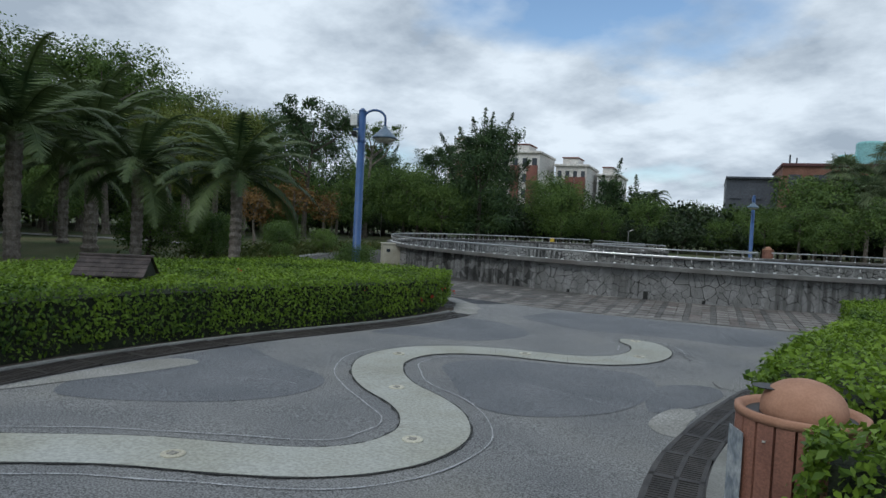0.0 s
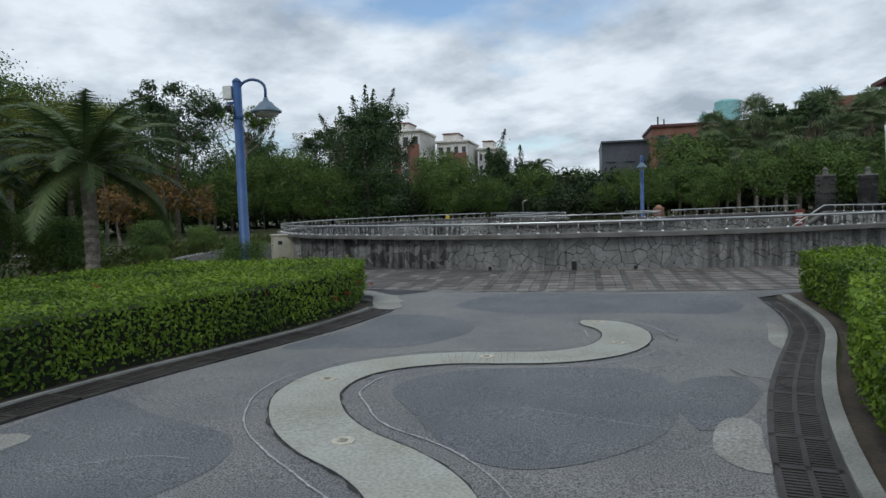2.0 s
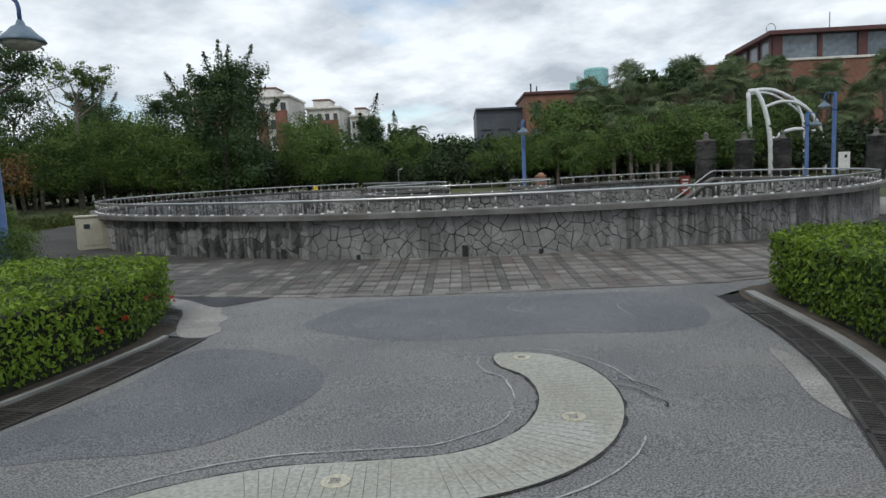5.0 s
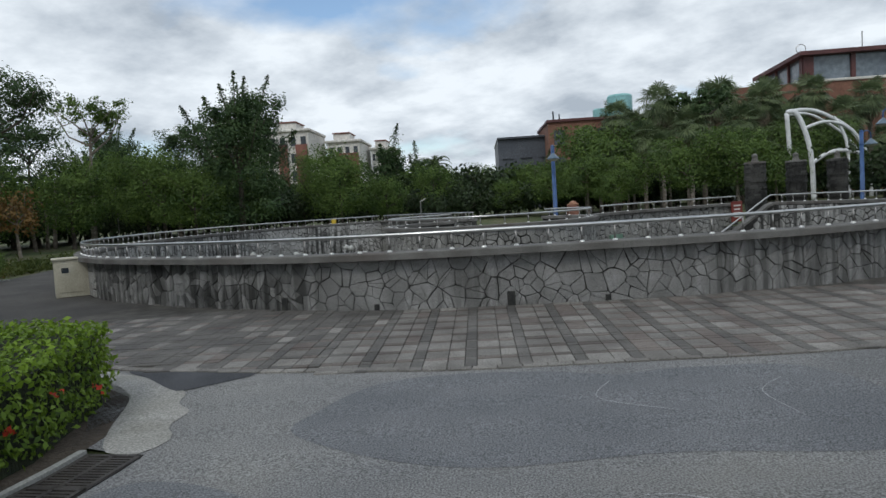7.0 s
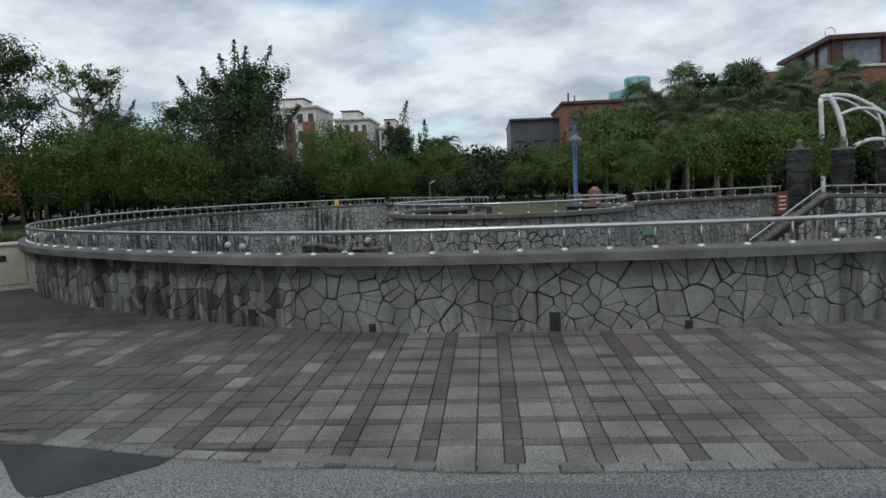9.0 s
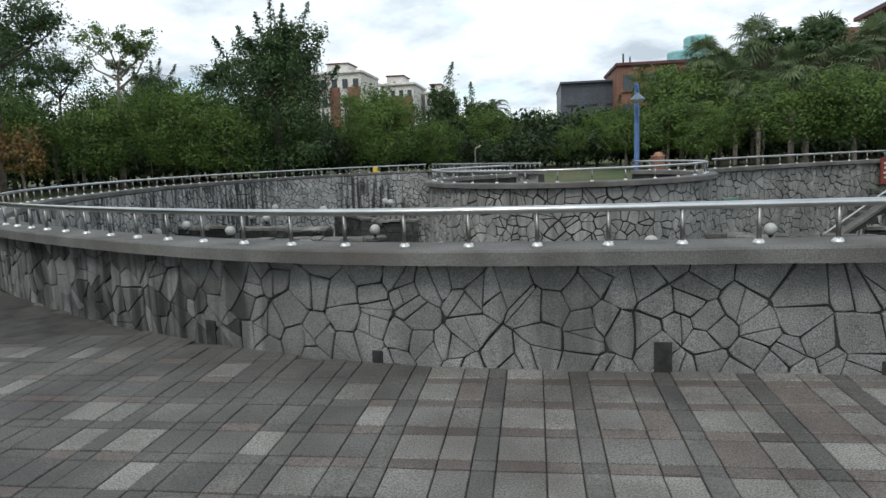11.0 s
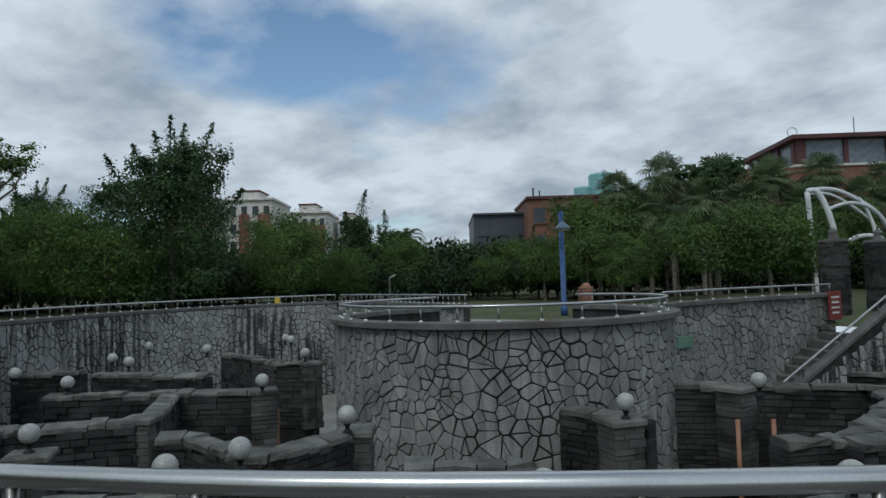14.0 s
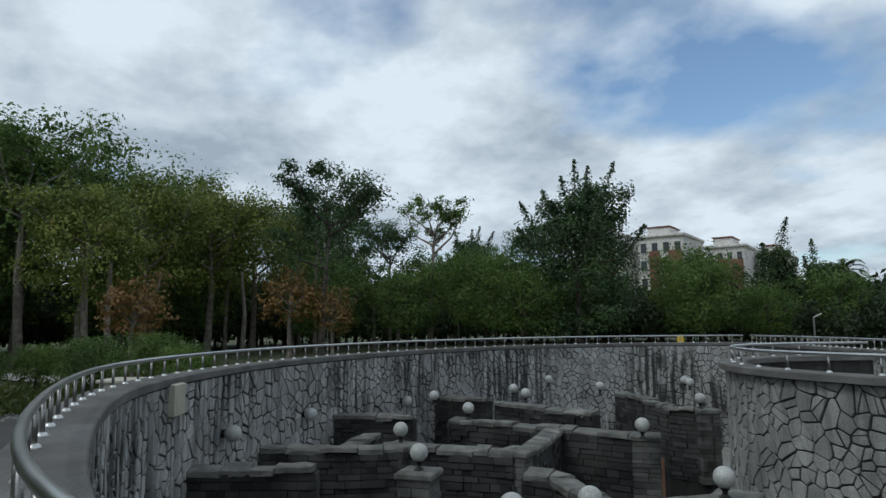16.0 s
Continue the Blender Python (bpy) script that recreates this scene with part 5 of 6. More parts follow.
for x, y, h in ((-25.8, 46, 3.9), (-26.5, 34.0, 4.2), (-3.0, 34.0, 1.55)):
    p = thing("thin_pole", "thin pale metal pole with a short arm", "pole", "thin poles", at=(x, y, 0.1))
    link("shaft", Geo().tube([(0, 0, 0), (0, 0, h), (0.25, 0, h + 0.12)], 0.035, 8), M_POST, p)

# ---- hedges ----
RNG = np.random.default_rng(5)


def inside(poly, pts):
    poly, pts = np.array(poly), np.array(pts)
    hit = np.zeros(len(pts), bool)
    x, y = pts.T
    for (ax, ay), (bx, by) in zip(poly, np.roll(poly, -1, 0)):
        cross = (ay > y) != (by > y)
        hit ^= cross & (x < (bx - ax) * (y - ay) / (by - ay + 1e-12) + ax)
    return hit


def hedge(poly, high, label, dense, leaf=0.036, sides=()):
    """A clipped hedge: a solid core coloured as dark as the shade inside, and a skin of leaves on the top and sides."""
    root = thing("hedge", label, "hedge", "clipped hedges", at=(0, 0, 0))
    line = Line(poly, True)
    c = np.mean(poly, axis=0)
    area = abs(sum(a[0] * b[1] - b[0] * a[1] for a, b in zip(poly, poly[1:] + poly[:1]))) / 2
    turn = 1 if sum(a[0] * b[1] - b[0] * a[1] for a, b in zip(poly, poly[1:] + poly[:1])) > 0 else -1
    inner = [tuple(line.at(s, -0.09 * turn)) for s in np.linspace(0, line.length, int(line.length / 0.3), endpoint=False)]
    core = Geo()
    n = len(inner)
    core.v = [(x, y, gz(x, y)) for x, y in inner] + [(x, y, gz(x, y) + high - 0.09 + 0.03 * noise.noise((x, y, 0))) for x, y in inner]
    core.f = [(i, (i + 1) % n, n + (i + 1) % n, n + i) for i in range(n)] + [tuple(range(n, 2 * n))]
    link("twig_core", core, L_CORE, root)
    lo, hi = np.min(poly, axis=0), np.max(poly, axis=0)
    k = int(dense * (hi[0] - lo[0]) * (hi[1] - lo[1]))
    p = RNG.uniform(lo, hi, (k, 2))
    p = p[inside(poly, p)]

    def bumps(x, y):
        return 0.035 * noise.noise((x * 1.6, y * 1.6, 2)) + 0.03 * noise.noise((x * 5, y * 5, 4))

    z = np.array([gz(x, y) + high + bumps(x, y) for x, y in p]) + RNG.normal(-0.02, 0.026, len(p))
    tops = np.c_[p, z]
    m = int(dense * 1.5 * line.length * high)
    s = RNG.uniform(0, line.length, m)
    zz = RNG.uniform(0.04, 1, m) * high
    sd, nm = [], []
    for a, h in zip(s, zz):
        o = turn * (-0.035 - 0.05 * max(0, h / high - 0.75) ** 2 * 16 * 0.5 + 0.04 * noise.noise((a * 1.7, h * 3, 1)) + random.gauss(0, 0.024) - (0.06 if h < 0.12 else 0))
        q = line.at(a, o)
        nn = line.normal(a) * turn
        sd.append((q[0], q[1], gz(*q) + h))
        nm.append((nn[0], nn[1], 0.35))
    me = leaf_mesh("leaves", np.r_[tops, np.array(sd)], leaf, RNG, 1.7, normals=np.r_[np.tile((0, 0, 1.0), (len(tops), 1)), np.array(nm)])
    tagged(link("leaves", me, L_HEDGE, root), kind="stuff")
    return root, np.r_[tops, np.array(sd)]


front_l = [tuple(q) for q in DRAIN_L.samples(0.25, 0.36, 0.15, DRAIN_L.length - 5.5)]
poly_l = front_l + [(-7.7, -8.0), (-7.8, -1.0), (-7.5, 3.2), (-6.9, 4.6), (-3.6, 4.72), (-2.95, 4.45)]
hl, pl = hedge(poly_l, 0.63, "clipped bright green hedge in a low block beside the drain", 950, 0.03)
front_r = [tuple(q) for q in DRAIN_R.samples(0.25, 0.4, 6.6, DRAIN_R.length - 0.1)]
poly_r = front_r + [(4.2, 4.75), (6.5, 4.6), (8.4, 3.6), (8.2, -1.5), (6.0, -4.4), (3.8, -5.2), (2.75, -4.9), (1.95, -4.75), (2.05, -4.35), (2.5, -4.2), (2.5, -3.5), (2.1, -3.25)]
hr_, pr = hedge(poly_r, 0.66, "clipped bright green hedge in a low block beside the bin", 1200, 0.03)
fl = [(-2.72, 2.9, 0.3), (-2.75, 2.55, 0.26), (-2.9, 2.2, 0.48), (-3.1, 1.2, 0.5), (-2.68, 3.3, 0.4), (-4.9, 0.6, 0.68), (-2.62, 3.6, 0.36)]
fpts = np.concatenate([np.array([x, y, z]) + RNG.normal(0, 0.018, (7, 3)) for x, y, z in fl])
tagged(link("flowers", leaf_mesh("flowers", fpts, 0.028, RNG, 1.2), L_FLOWER, hl, "few small red flowers"), kind="stuff")
soil = Geo()
blob([(-7.9, -9), (-3.9, -9), (-3.95, -3.7), (-3.6, -1.1), (-2.8, 2.0), (-2.6, 3.9), (-3.2, 4.8), (-7.2, 4.8), (-8, 2)], 0.004, soil)
setting("planting_bed", soil, M_SOIL, "bare brown soil under the hedge", "soil")
soil = Geo()
blob([(1.9, -4.9), (1.75, -3.4), (2.2, -1.2), (2.9, 0.8), (3.3, 2.5), (3.45, 4.6), (6.5, 4.8), (8.5, 3.5), (8.4, -2), (5, -4.9)], 0.004, soil)
setting("planting_bed_east", soil, M_SOIL, "bare brown soil under the hedge", "soil")

# ---- trees ----


def limbs(geo, base, top, r0, spread, n, rng, length, tips, depth=2, up=0.5):
    for _ in range(n):
        t = rng.uniform(0.35, 1.0)
        p = base + (top - base) * t
        a = rng.uniform(0, TAU)
        d = np.array([math.cos(a) * spread, math.sin(a) * spread, up + rng.uniform(-0.1, 0.35)])
        d /= np.linalg.norm(d)
        L = length * rng.uniform(0.6, 1.1) * (1.25 - 0.5 * t)
        mid = p + d * L * 0.5 + rng.normal(0, 0.07 * L, 3)
        end = p + d * L + np.array([0, 0, 0.12 * L]) + rng.normal(0, 0.08 * L, 3)
        r = r0 * 0.5 * (1.1 - 0.5 * t)
        geo.tube([p, mid, end], [r, r * 0.65, r * 0.25], 5, False)
        tips.append((end, L))
        tips.append((mid + (end - mid) * 0.4, L * 0.8))
        if depth > 1:
            limbs(geo, mid, end, r * 0.6, spread * 1.1, 3, rng, L * 0.55, tips, depth - 1, up)


def tree(name, label, seed, high, trunk, width, leaf_m, bark, leaf=0.16, count=4200, airy=0.5, up=0.55, clump=0.55, group="park trees", bend=0.1, full=0.7, shoots=0, cone=0.12):
    """A broadleaved tree: tapered trunk, limbs and a crown of leaf clumps with gaps."""
    rng = np.random.default_rng(seed)
    root = thing(name, label, "tree", group)
    g = Geo()
    top = np.array([rng.normal(0, bend), rng.normal(0, bend), high * 0.72])
    mid = np.array([rng.normal(0, bend), rng.normal(0, bend), high * 0.35])
    r0 = high * 0.017 + 0.035
    g.tube([(0, 0, -0.1), (0, 0, 0.25), mid, top], [r0 * 1.5, r0, r0 * 0.75, r0 * 0.25], 8)
    tips = []
    start = np.array([mid[0] * trunk / 0.5, mid[1], high * trunk])
    limbs(g, start, top, r0, 1.0, 9, rng, width * 0.5, tips, 2, up)
    tips.append((top + np.array([0, 0, high * 0.1]), width * 0.3))
    pts, nms = [], []
    zlo, zhi = high * trunk * 0.9, high
    fill = int(count * full)
    if fill:
        cz, hz, hw = (zlo + zhi) / 2, (zhi - zlo) / 2, width / 2
        k = 0
        while k < 150:
            v = rng.normal(0, 1, 3)
            v /= np.linalg.norm(v)
            lump = 0.82 + 0.42 * noise.noise((v[0] * 1.7 + seed, v[1] * 1.7, v[2] * 1.7))
            q = v * lump * rng.uniform(0.35, 1.0) ** 0.5
            slim = 1.0 - cone * q[2]
            p = np.array([q[0] * hw * slim, q[1] * hw * slim, cz + q[2] * hz])
            rr = 0.066 * width * clump / 0.55 * rng.uniform(0.7, 1.3)
            pts.append(p + rng.normal(0, 1, (fill // 150, 3)).clip(-1.45, 1.45) * np.array([rr, rr, rr * 0.6]))
            nms.append((pts[-1] - p) / rr + np.array([q[0], q[1], 0.8]))
            k += 1
    for k in range(shoots):
        a, t = TAU * k * 0.382, (k + 0.5) / shoots
        p0 = np.array([math.cos(a) * width * 0.3 * t, math.sin(a) * width * 0.3 * t, high * (0.74 - 0.3 * t)])
        d = np.array([math.cos(a) * 0.62 * (0.3 + t), math.sin(a) * 0.62 * (0.3 + t), 1.0])
        L = high * rng.uniform(0.28, 0.5) * (1.1 - 0.4 * t)
        g.tube([p0, p0 + d * L], [0.05, 0.012], 4, False)
        u = rng.uniform(0, 1, (560, 1))
        pts.append(p0 + d * L * u + rng.normal(0, 0.46, (560, 3)) * (1.06 - u))
        nms.append(np.tile(d + np.array([0, 0, 0.3]), (560, 1)) + rng.normal(0, 0.5, (560, 3)))
    link("trunk", g, bark, root)
    per = max(4, int(count * (1 - full)) // len(tips))
    for c, L in tips:
        c = np.array(c)
        c[2] = min(max(c[2], zlo), zhi - 0.2)
        rr = clump * (0.35 + 0.35 * L)
        k = int(per * rng.uniform(0.5, 1.4))
        pts.append(c + rng.normal(0, 1, (k, 3)).clip(-1.3, 1.3) * np.array([rr, rr, rr * 0.6]) * (0.75 + 0.5 * airy))
        nms.append((pts[-1] - c) / rr + np.array([0, 0, 0.8]))
    me = leaf_mesh("crown", np.concatenate(pts), leaf, rng, 1.6, 0.1, np.concatenate(nms))
    link("crown", me, leaf_m, root)
    return root


def feather_palm(label, seed, high, fronds, length, droop=1.0, trunk_r=0.17, leaf_m=L_DATE):
    rng = np.random.default_rng(seed)
    root = thing("palm_tree", label, "palm tree", "feather palms")
    g = Geo()
    zs = np.linspace(0, high, int(high / 0.11) + 2)
    g.tube([(0.03 * math.sin(z), 0, z - 0.05) for z in zs], [trunk_r * (1.25 if z < 0.2 else 1.0) * (1.1 if i % 2 else 0.93) for i, z in enumerate(zs)], 10)
    link("trunk", g, M_PALMBARK, root)
    for k in range(fronds):
        a = TAU * k * 0.382 + rng.uniform(-0.2, 0.2)
        lift = 1.25 - 1.5 * (k / fronds) + rng.uniform(-0.1, 0.1)
        fg = Geo()
        pts = []
        L = length * rng.uniform(0.8, 1.1)
        n = 16
        x = z = 0.0
        ang = lift
        for i in range(n + 1):
            pts.append(np.array([x * math.cos(a), x * math.sin(a), high + z]))
            x += L / n * math.cos(ang)
            z += L / n * math.sin(ang)
            ang -= droop * (0.05 + 0.11 * i / n)
        fg.tube(pts, [0.028 * (1 - 0.9 * i / n) + 0.003 for i in range(n + 1)], 4, False)
        side = np.array([-math.sin(a), math.cos(a), 0])
        for i in range(2, n):
            for half in (0.0, 0.25, 0.5, 0.75):
                p = pts[i] + (pts[i + 1] - pts[i]) * half
                d = (pts[i + 1] - pts[i]) / np.linalg.norm(pts[i + 1] - pts[i])
                w = L * 0.17 * math.sin(math.pi * min(1, (i + half) / n * 0.9 + 0.1)) + 0.06
                for sg in (-1, 1):
                    e = p + side * sg * w * 0.85 + d * w * 0.55 + np.array([0, 0, -0.28 * w + rng.normal(0, 0.03)])
                    b = d * 0.03
                    fg.add([p - b, p + b, e], [(0, 1, 2)])
        link("frond", fg, leaf_m, root)
    return root


def fan_palm(label, seed, high, leaves=34, size=0.85):
    rng = np.random.default_rng(seed)
    root = thing("fan_palm", label, "palm tree", "fan palms")
    zs = np.linspace(0, high, 14)
    link("trunk", Geo().tube([(0, 0, z) for z in zs], [0.15 if i % 2 else 0.135 for i in range(14)], 9), M_PALMBARK, root)
    live, dead = Geo(), Geo()
    for k in range(leaves + 9):
        a = TAU * k * 0.382 + rng.uniform(-0.2, 0.2)
        old = k >= leaves
        lift = (1.4 - 2.35 * k / leaves) if not old else rng.uniform(-1.45, -1.1)
        L = size * rng.uniform(1.2, 2.2)
        d = np.array([math.cos(a) * math.cos(lift), math.sin(a) * math.cos(lift), math.sin(lift)])
        side = np.array([-math.sin(a), math.cos(a), 0])
        upv = np.cross(side, d)
        base = np.array([0, 0, high])
        hub = base + d * L * 0.52
        g = dead if old else live
        g.tube([base, hub], [0.02, 0.012], 4, False)
        R = size * rng.uniform(0.8, 1.15)
        d2 = d + np.array([0, 0, -(0.5 - 0.5 * max(0.0, math.sin(lift)) + rng.uniform(0, 0.35))])
        d2 /= np.linalg.norm(d2)
        n = 17
        for i in range(n):
            t = -1.9 + 3.8 * i / (n - 1)
            v = d2 * math.cos(t) + side * math.sin(t)
            b = (-d2 * math.sin(t) + side * math.cos(t)) * R * 0.055
            m = hub + v * R * 0.6 + upv * 0.04 * (i % 2)
            e = hub + v * R * rng.uniform(0.85, 1.1) - np.array([0, 0, R * (0.16 + 0.16 * abs(t) / 1.9) + (0.2 * R if old else 0.0)])
            g.add([hub, m - b, e, m + b], [(0, 1, 2, 3)])
    link("crown", live, L_PALM, root)
    link("dead_leaves", dead, M_DEADLEAF, root)
    return root


def plant(src, rows):
    """The first row takes the built tree, the others are copies: x, y, size, turn."""
    for i, (x, y, s, turn) in enumerate(rows):
        m = pose(x, y, gz(x, y) + 0.05, 0, 0, turn) @ Matrix.Diagonal((s, s, s, 1))
        if i:
            copy_thing(src, m)
        else:
            first = m
    src.matrix_basis = first


BIG = tree("tree", "large dark green tree with upright feathery top shoots", 31, 8.1, 0.08, 6.9, L_DARK, M_BARKDK, 0.1, 21000, 0.3, 0.85, 0.6, shoots=15, cone=0.38)
plant(BIG, [(-15.6, 42.8, 1.14, 20), (-34, 60, 1.15, 80), (-42, 12, 1.05, 200)])
SPARSE = tree("tree", "thin pale trunked tree with a sparse open crown", 32, 10.4, 0.48, 6.4, L_TREE, M_BARK, 0.11, 4200, 0.2, 0.6, 0.38, bend=0.3, full=0.0)
plant(SPARSE, [(-25.0, 41.5, 0.97, 0), (-29, 19.5, 0.92, 140)])
ROUND = tree("tree", "rounded leafy green tree with a short trunk", 33, 6.0, 0.1, 6.0, L_TREE, M_BARKDK, 0.105, 11500, 0.4, 0.5, 0.6)
plant(ROUND, [(19.8, 18.6, 1.4, 140), (-30.5, 24.5, 0.85, 40), (-31, 17.5, 0.9, 130), (-29.5, 10.5, 0.85, 220), (-33.5, 30.5, 0.95, 310), (-27.5, 34, 0.72, 80), (-29, 3.5, 0.9, 170), (-26.5, 14.5, 0.6, 260), (-36, 21, 1.05, 15), (-34, -3.5, 1.0, 95), (-20.5, 42, 1.0, 10), (-23.6, 46, 1.05, 90), (-9.6, 46, 0.82, 200), (-12.0, 52, 1.08, 300), (-6.8, 49, 0.62, 30), (-3.6, 54, 0.78, 80), (-17.8, 40.5, 0.8, 20), (-24.8, 39, 0.85, 250), (2.5, 52, 0.5, 10), (6.5, 50, 0.68, 60), (-18, 50, 1.05, 20), (-28.5, 37, 0.95, 50), (-31, 52, 1.2, 130), (0.5, 62, 0.8, 10), (4.5, 58, 0.75, 70), (-2.2, 70, 0.8, 110), (8.5, 52, 0.8, 160), (-36, 43, 1.1, 220)])
TALL = tree("tree", "tall dense green tree with a broad domed crown", 34, 10.8, 0.24, 9.0, L_TREE, M_BARK, 0.12, 22000, 0.35, 0.5, 0.62)
plant(TALL, [(-33.5, 27, 1.0, 0), (-32.5, 20.8, 1.0, 100), (-36, 14, 1.1, 210), (-33, 7.5, 1.04, 300), (-39, 34, 1.0, 30), (-34, 0, 1.1, 170), (-44, 24, 1.15, 60), (-30, -6, 1.15, 20), (-40, 46, 1.05, 75), (-26, -14, 1.1, 240)])
LIGHT = tree("tree", "yellow green tree with loose foliage on slim trunks", 35, 8.8, 0.26, 6.2, L_LIGHT, M_BARK, 0.1, 14000, 0.5, 0.55, 0.55, full=0.55)
plant(LIGHT, [(-29.5, 28.5, 1.02, 0), (-31.5, 33, 1.05, 80), (-25.0, 20.0, 0.8, 160), (-22.5, 3.5, 0.95, 250), (-28, 24, 0.95, 20), (-19.5, -1.0, 1.0, 130)])
LEAN = tree("tree", "green tree with long spreading feathery boughs", 36, 9.8, 0.3, 7.6, L_DARK, M_BARKDK, 0.11, 9500, 0.3, 0.55, 0.45, bend=0.4, full=0.25)
plant(LEAN, [(-24, 31, 0.92, 200), (-30.5, 38.5, 1.0, 30), (-33, 47, 0.95, 150), (-24, 52, 0.9, 270)])
ORANGE = tree("tree", "small tree with rusty orange autumn leaves", 37, 4.2, 0.3, 3.2, L_ORANGE, M_BARK, 0.12, 1300, 0.5, 0.6, 0.45)
plant(ORANGE, [(-20.9, 28.6, 0.75, 0), (-17.6, 17.5, 0.7, 60), (-22.4, 27.5, 0.98, 150), (-13.5, -2.5, 1.1, 90)])
GUM = tree("tree", "slender dark tree with tufted upright branches", 38, 7.2, 0.2, 3.6, L_DARK, M_BARKDK, 0.11, 5600, 0.35, 0.9, 0.42, full=0.5, shoots=5)
plant(GUM, [(-7.6, 58, 1.0, 0), (-5.4, 60, 0.85, 100), (6.6, 64, 0.7, 40)])
BUSH = tree("shrub", "low dense green shrub", 39, 1.9, 0.05, 2.6, L_TREE, M_BARKDK, 0.05, 8500, 0.5, 0.35, 0.62, "park shrubs")
plant(BUSH, [(-11.4, 7.5, 0.74, 0), (-12.6, 8.8, 0.68, 50), (-13.0, 6.8, 0.85, 100), (-15.5, 13.0, 0.45, 160), (-14.2, 14.6, 0.6, 200), (-13.0, 16.0, 0.5, 260), (-15.6, 17.0, 0.62, 20), (-17, 14.8, 0.5, 60), (-10.4, 9.4, 0.3, 10), (-6.1, 6.2, 0.45, 30), (11.8, 12.6, 0.85, 15), (13.2, 14.2, 0.95, 95), (14.6, 16.6, 1.0, 175), (12.6, 11.4, 0.75, 240), (9.3, 8.2, 0.5, 310)])
BLOOM = tree("flowering_shrub", "green shrub with clusters of pink flowers behind the hedge", 43, 1.25, 0.05, 1.3, L_TREE, M_BARKDK, 0.045, 3200, 0.5, 0.5, 0.6, "flowering shrubs")
bloom = np.concatenate([np.array([math.cos(a) * r, math.sin(a) * r, z]) + RNG.normal(0, 0.045, (26, 3)) for a, r, z in ((3.3, 0.55, 0.75), (3.9, 0.5, 0.95), (4.4, 0.6, 0.7), (4.9, 0.35, 1.15), (3.5, 0.62, 0.55), (5.5, 0.5, 0.9), (2.6, 0.5, 0.85), (4.1, 0.25, 1.22))])
tagged(link("blossom", leaf_mesh("blossom", bloom, 0.045, RNG, 1.2), L_PINK, BLOOM, "clusters of pink flowers"), kind="stuff")
plant(BLOOM, [(6.9, 5.7, 1.0, 0)])
# leaf colour darkened to hold the shade under the trees
UNDER = tree("shrub", "undergrowth shrub at the wood's edge, shade put into its leaf colour", 40, 2.6, 0.05, 4.0, L_UNDER_SHADED, M_BARKDK, 0.17, 1150, 0.5, 0.35, 0.62, "undergrowth")
under_rows = []
rnd = random.Random(9)
for k in range(70):
    a = math.pi * (1.28 - 0.62 * k / 69)
    for r, s in ((42, 1.3), (47, 1.9)):
        r += rnd.uniform(-1.5, 1.5)
        under_rows.append((2 + r * math.cos(a), 16 + r * 1.15 * math.sin(a), s * rnd.uniform(0.8, 1.15), rnd.uniform(0, 360)))
for k in range(60):
    x = -20 + k * 1.05
    under_rows.append((x + rnd.uniform(-0.6, 0.6), 52 + rnd.uniform(-2, 3), rnd.uniform(0.8, 1.15), rnd.uniform(0, 360)))
    if x < 4 or x > 10:
        under_rows.append((x + rnd.uniform(-0.6, 0.6), 60 + rnd.uniform(-2, 3), rnd.uniform(1.3, 1.8), rnd.uniform(0, 360)))
for k in range(26):
    under_rows.append((26 + k * 0.9 + rnd.uniform(-0.5, 0.5), 44 - k * 1.2, rnd.uniform(1.0, 1.6), rnd.uniform(0, 360)))
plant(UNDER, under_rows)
GREEN = tree("tree", "bushy yellow green tree below the palms", 41, 4.6, 0.2, 4.6, L_GROVE, M_BARK, 0.1, 8000, 0.4, 0.45, 0.6)
plant(GREEN, [(12.5, 40, 0.95, 0), (15.0, 39, 1.0, 70), (9.6, 43, 0.8, 200), (17.6, 40, 0.75, 20), (8.4, 41, 0.6, 150), (19.5, 52, 1.2, 230), (7.2, 44, 0.85, 300), (26, 52, 1.3, 30), (30, 39, 1.0, 110), (5.4, 48, 0.8, 20), (8.6, 47, 1.3, 55), (9.9, 50, 1.4, 190), (30, 33, 1.1, 190)])
FAN = fan_palm("tall fan palm with a skirt of hanging dead leaves", 51, 6.4)
FAN2 = fan_palm("fan palm with drooping leaves", 52, 5.0, 34, 0.9)
rows_f = [(x * (1.25 if x > 15 else 1.0), y + (15 if x > 15 else 5.5), s * (1.2 if x > 15 else 1.0), t) for x, y, s, t in [(10.4, 44, 1.05, 0), (13.6, 44, 1.18, 60), (16.2, 43, 1.12, 130), (19.0, 42, 1.05, 200), (12.0, 46, 1.0, 280), (22.0, 41, 1.08, 20), (25.2, 40, 1.0, 95), (28.5, 39, 1.05, 170), (32, 38, 1.1, 240), (17.7, 46, 1.2, 310), (36, 36, 1.15, 50), (14.8, 47, 1.1, 15), (20.6, 45, 1.15, 33), (8.6, 46, 0.85, 70)]]
plant(FAN, rows_f)
plant(FAN2, [(x + 1.4, y - 2.2, s * 0.95, t + 40) for x, y, s, t in rows_f] + [(x - 0.9, y - 3.6, s * 0.72, t + 80) for x, y, s, t in rows_f] + [(33, 47, 1.2, 10), (29.5, 34, 0.9, 70), (31.5, 30, 1.0, 130), (35, 28, 1.05, 200), (38, 25, 1.1, 20)])
TOPTREE = tree("tree", "tree with layered dark leaf tufts above the palms", 42, 10.6, 0.55, 4.0, L_DARK, M_BARKDK, 0.2, 1900, 0.3, 0.4, 0.4, full=0.0)
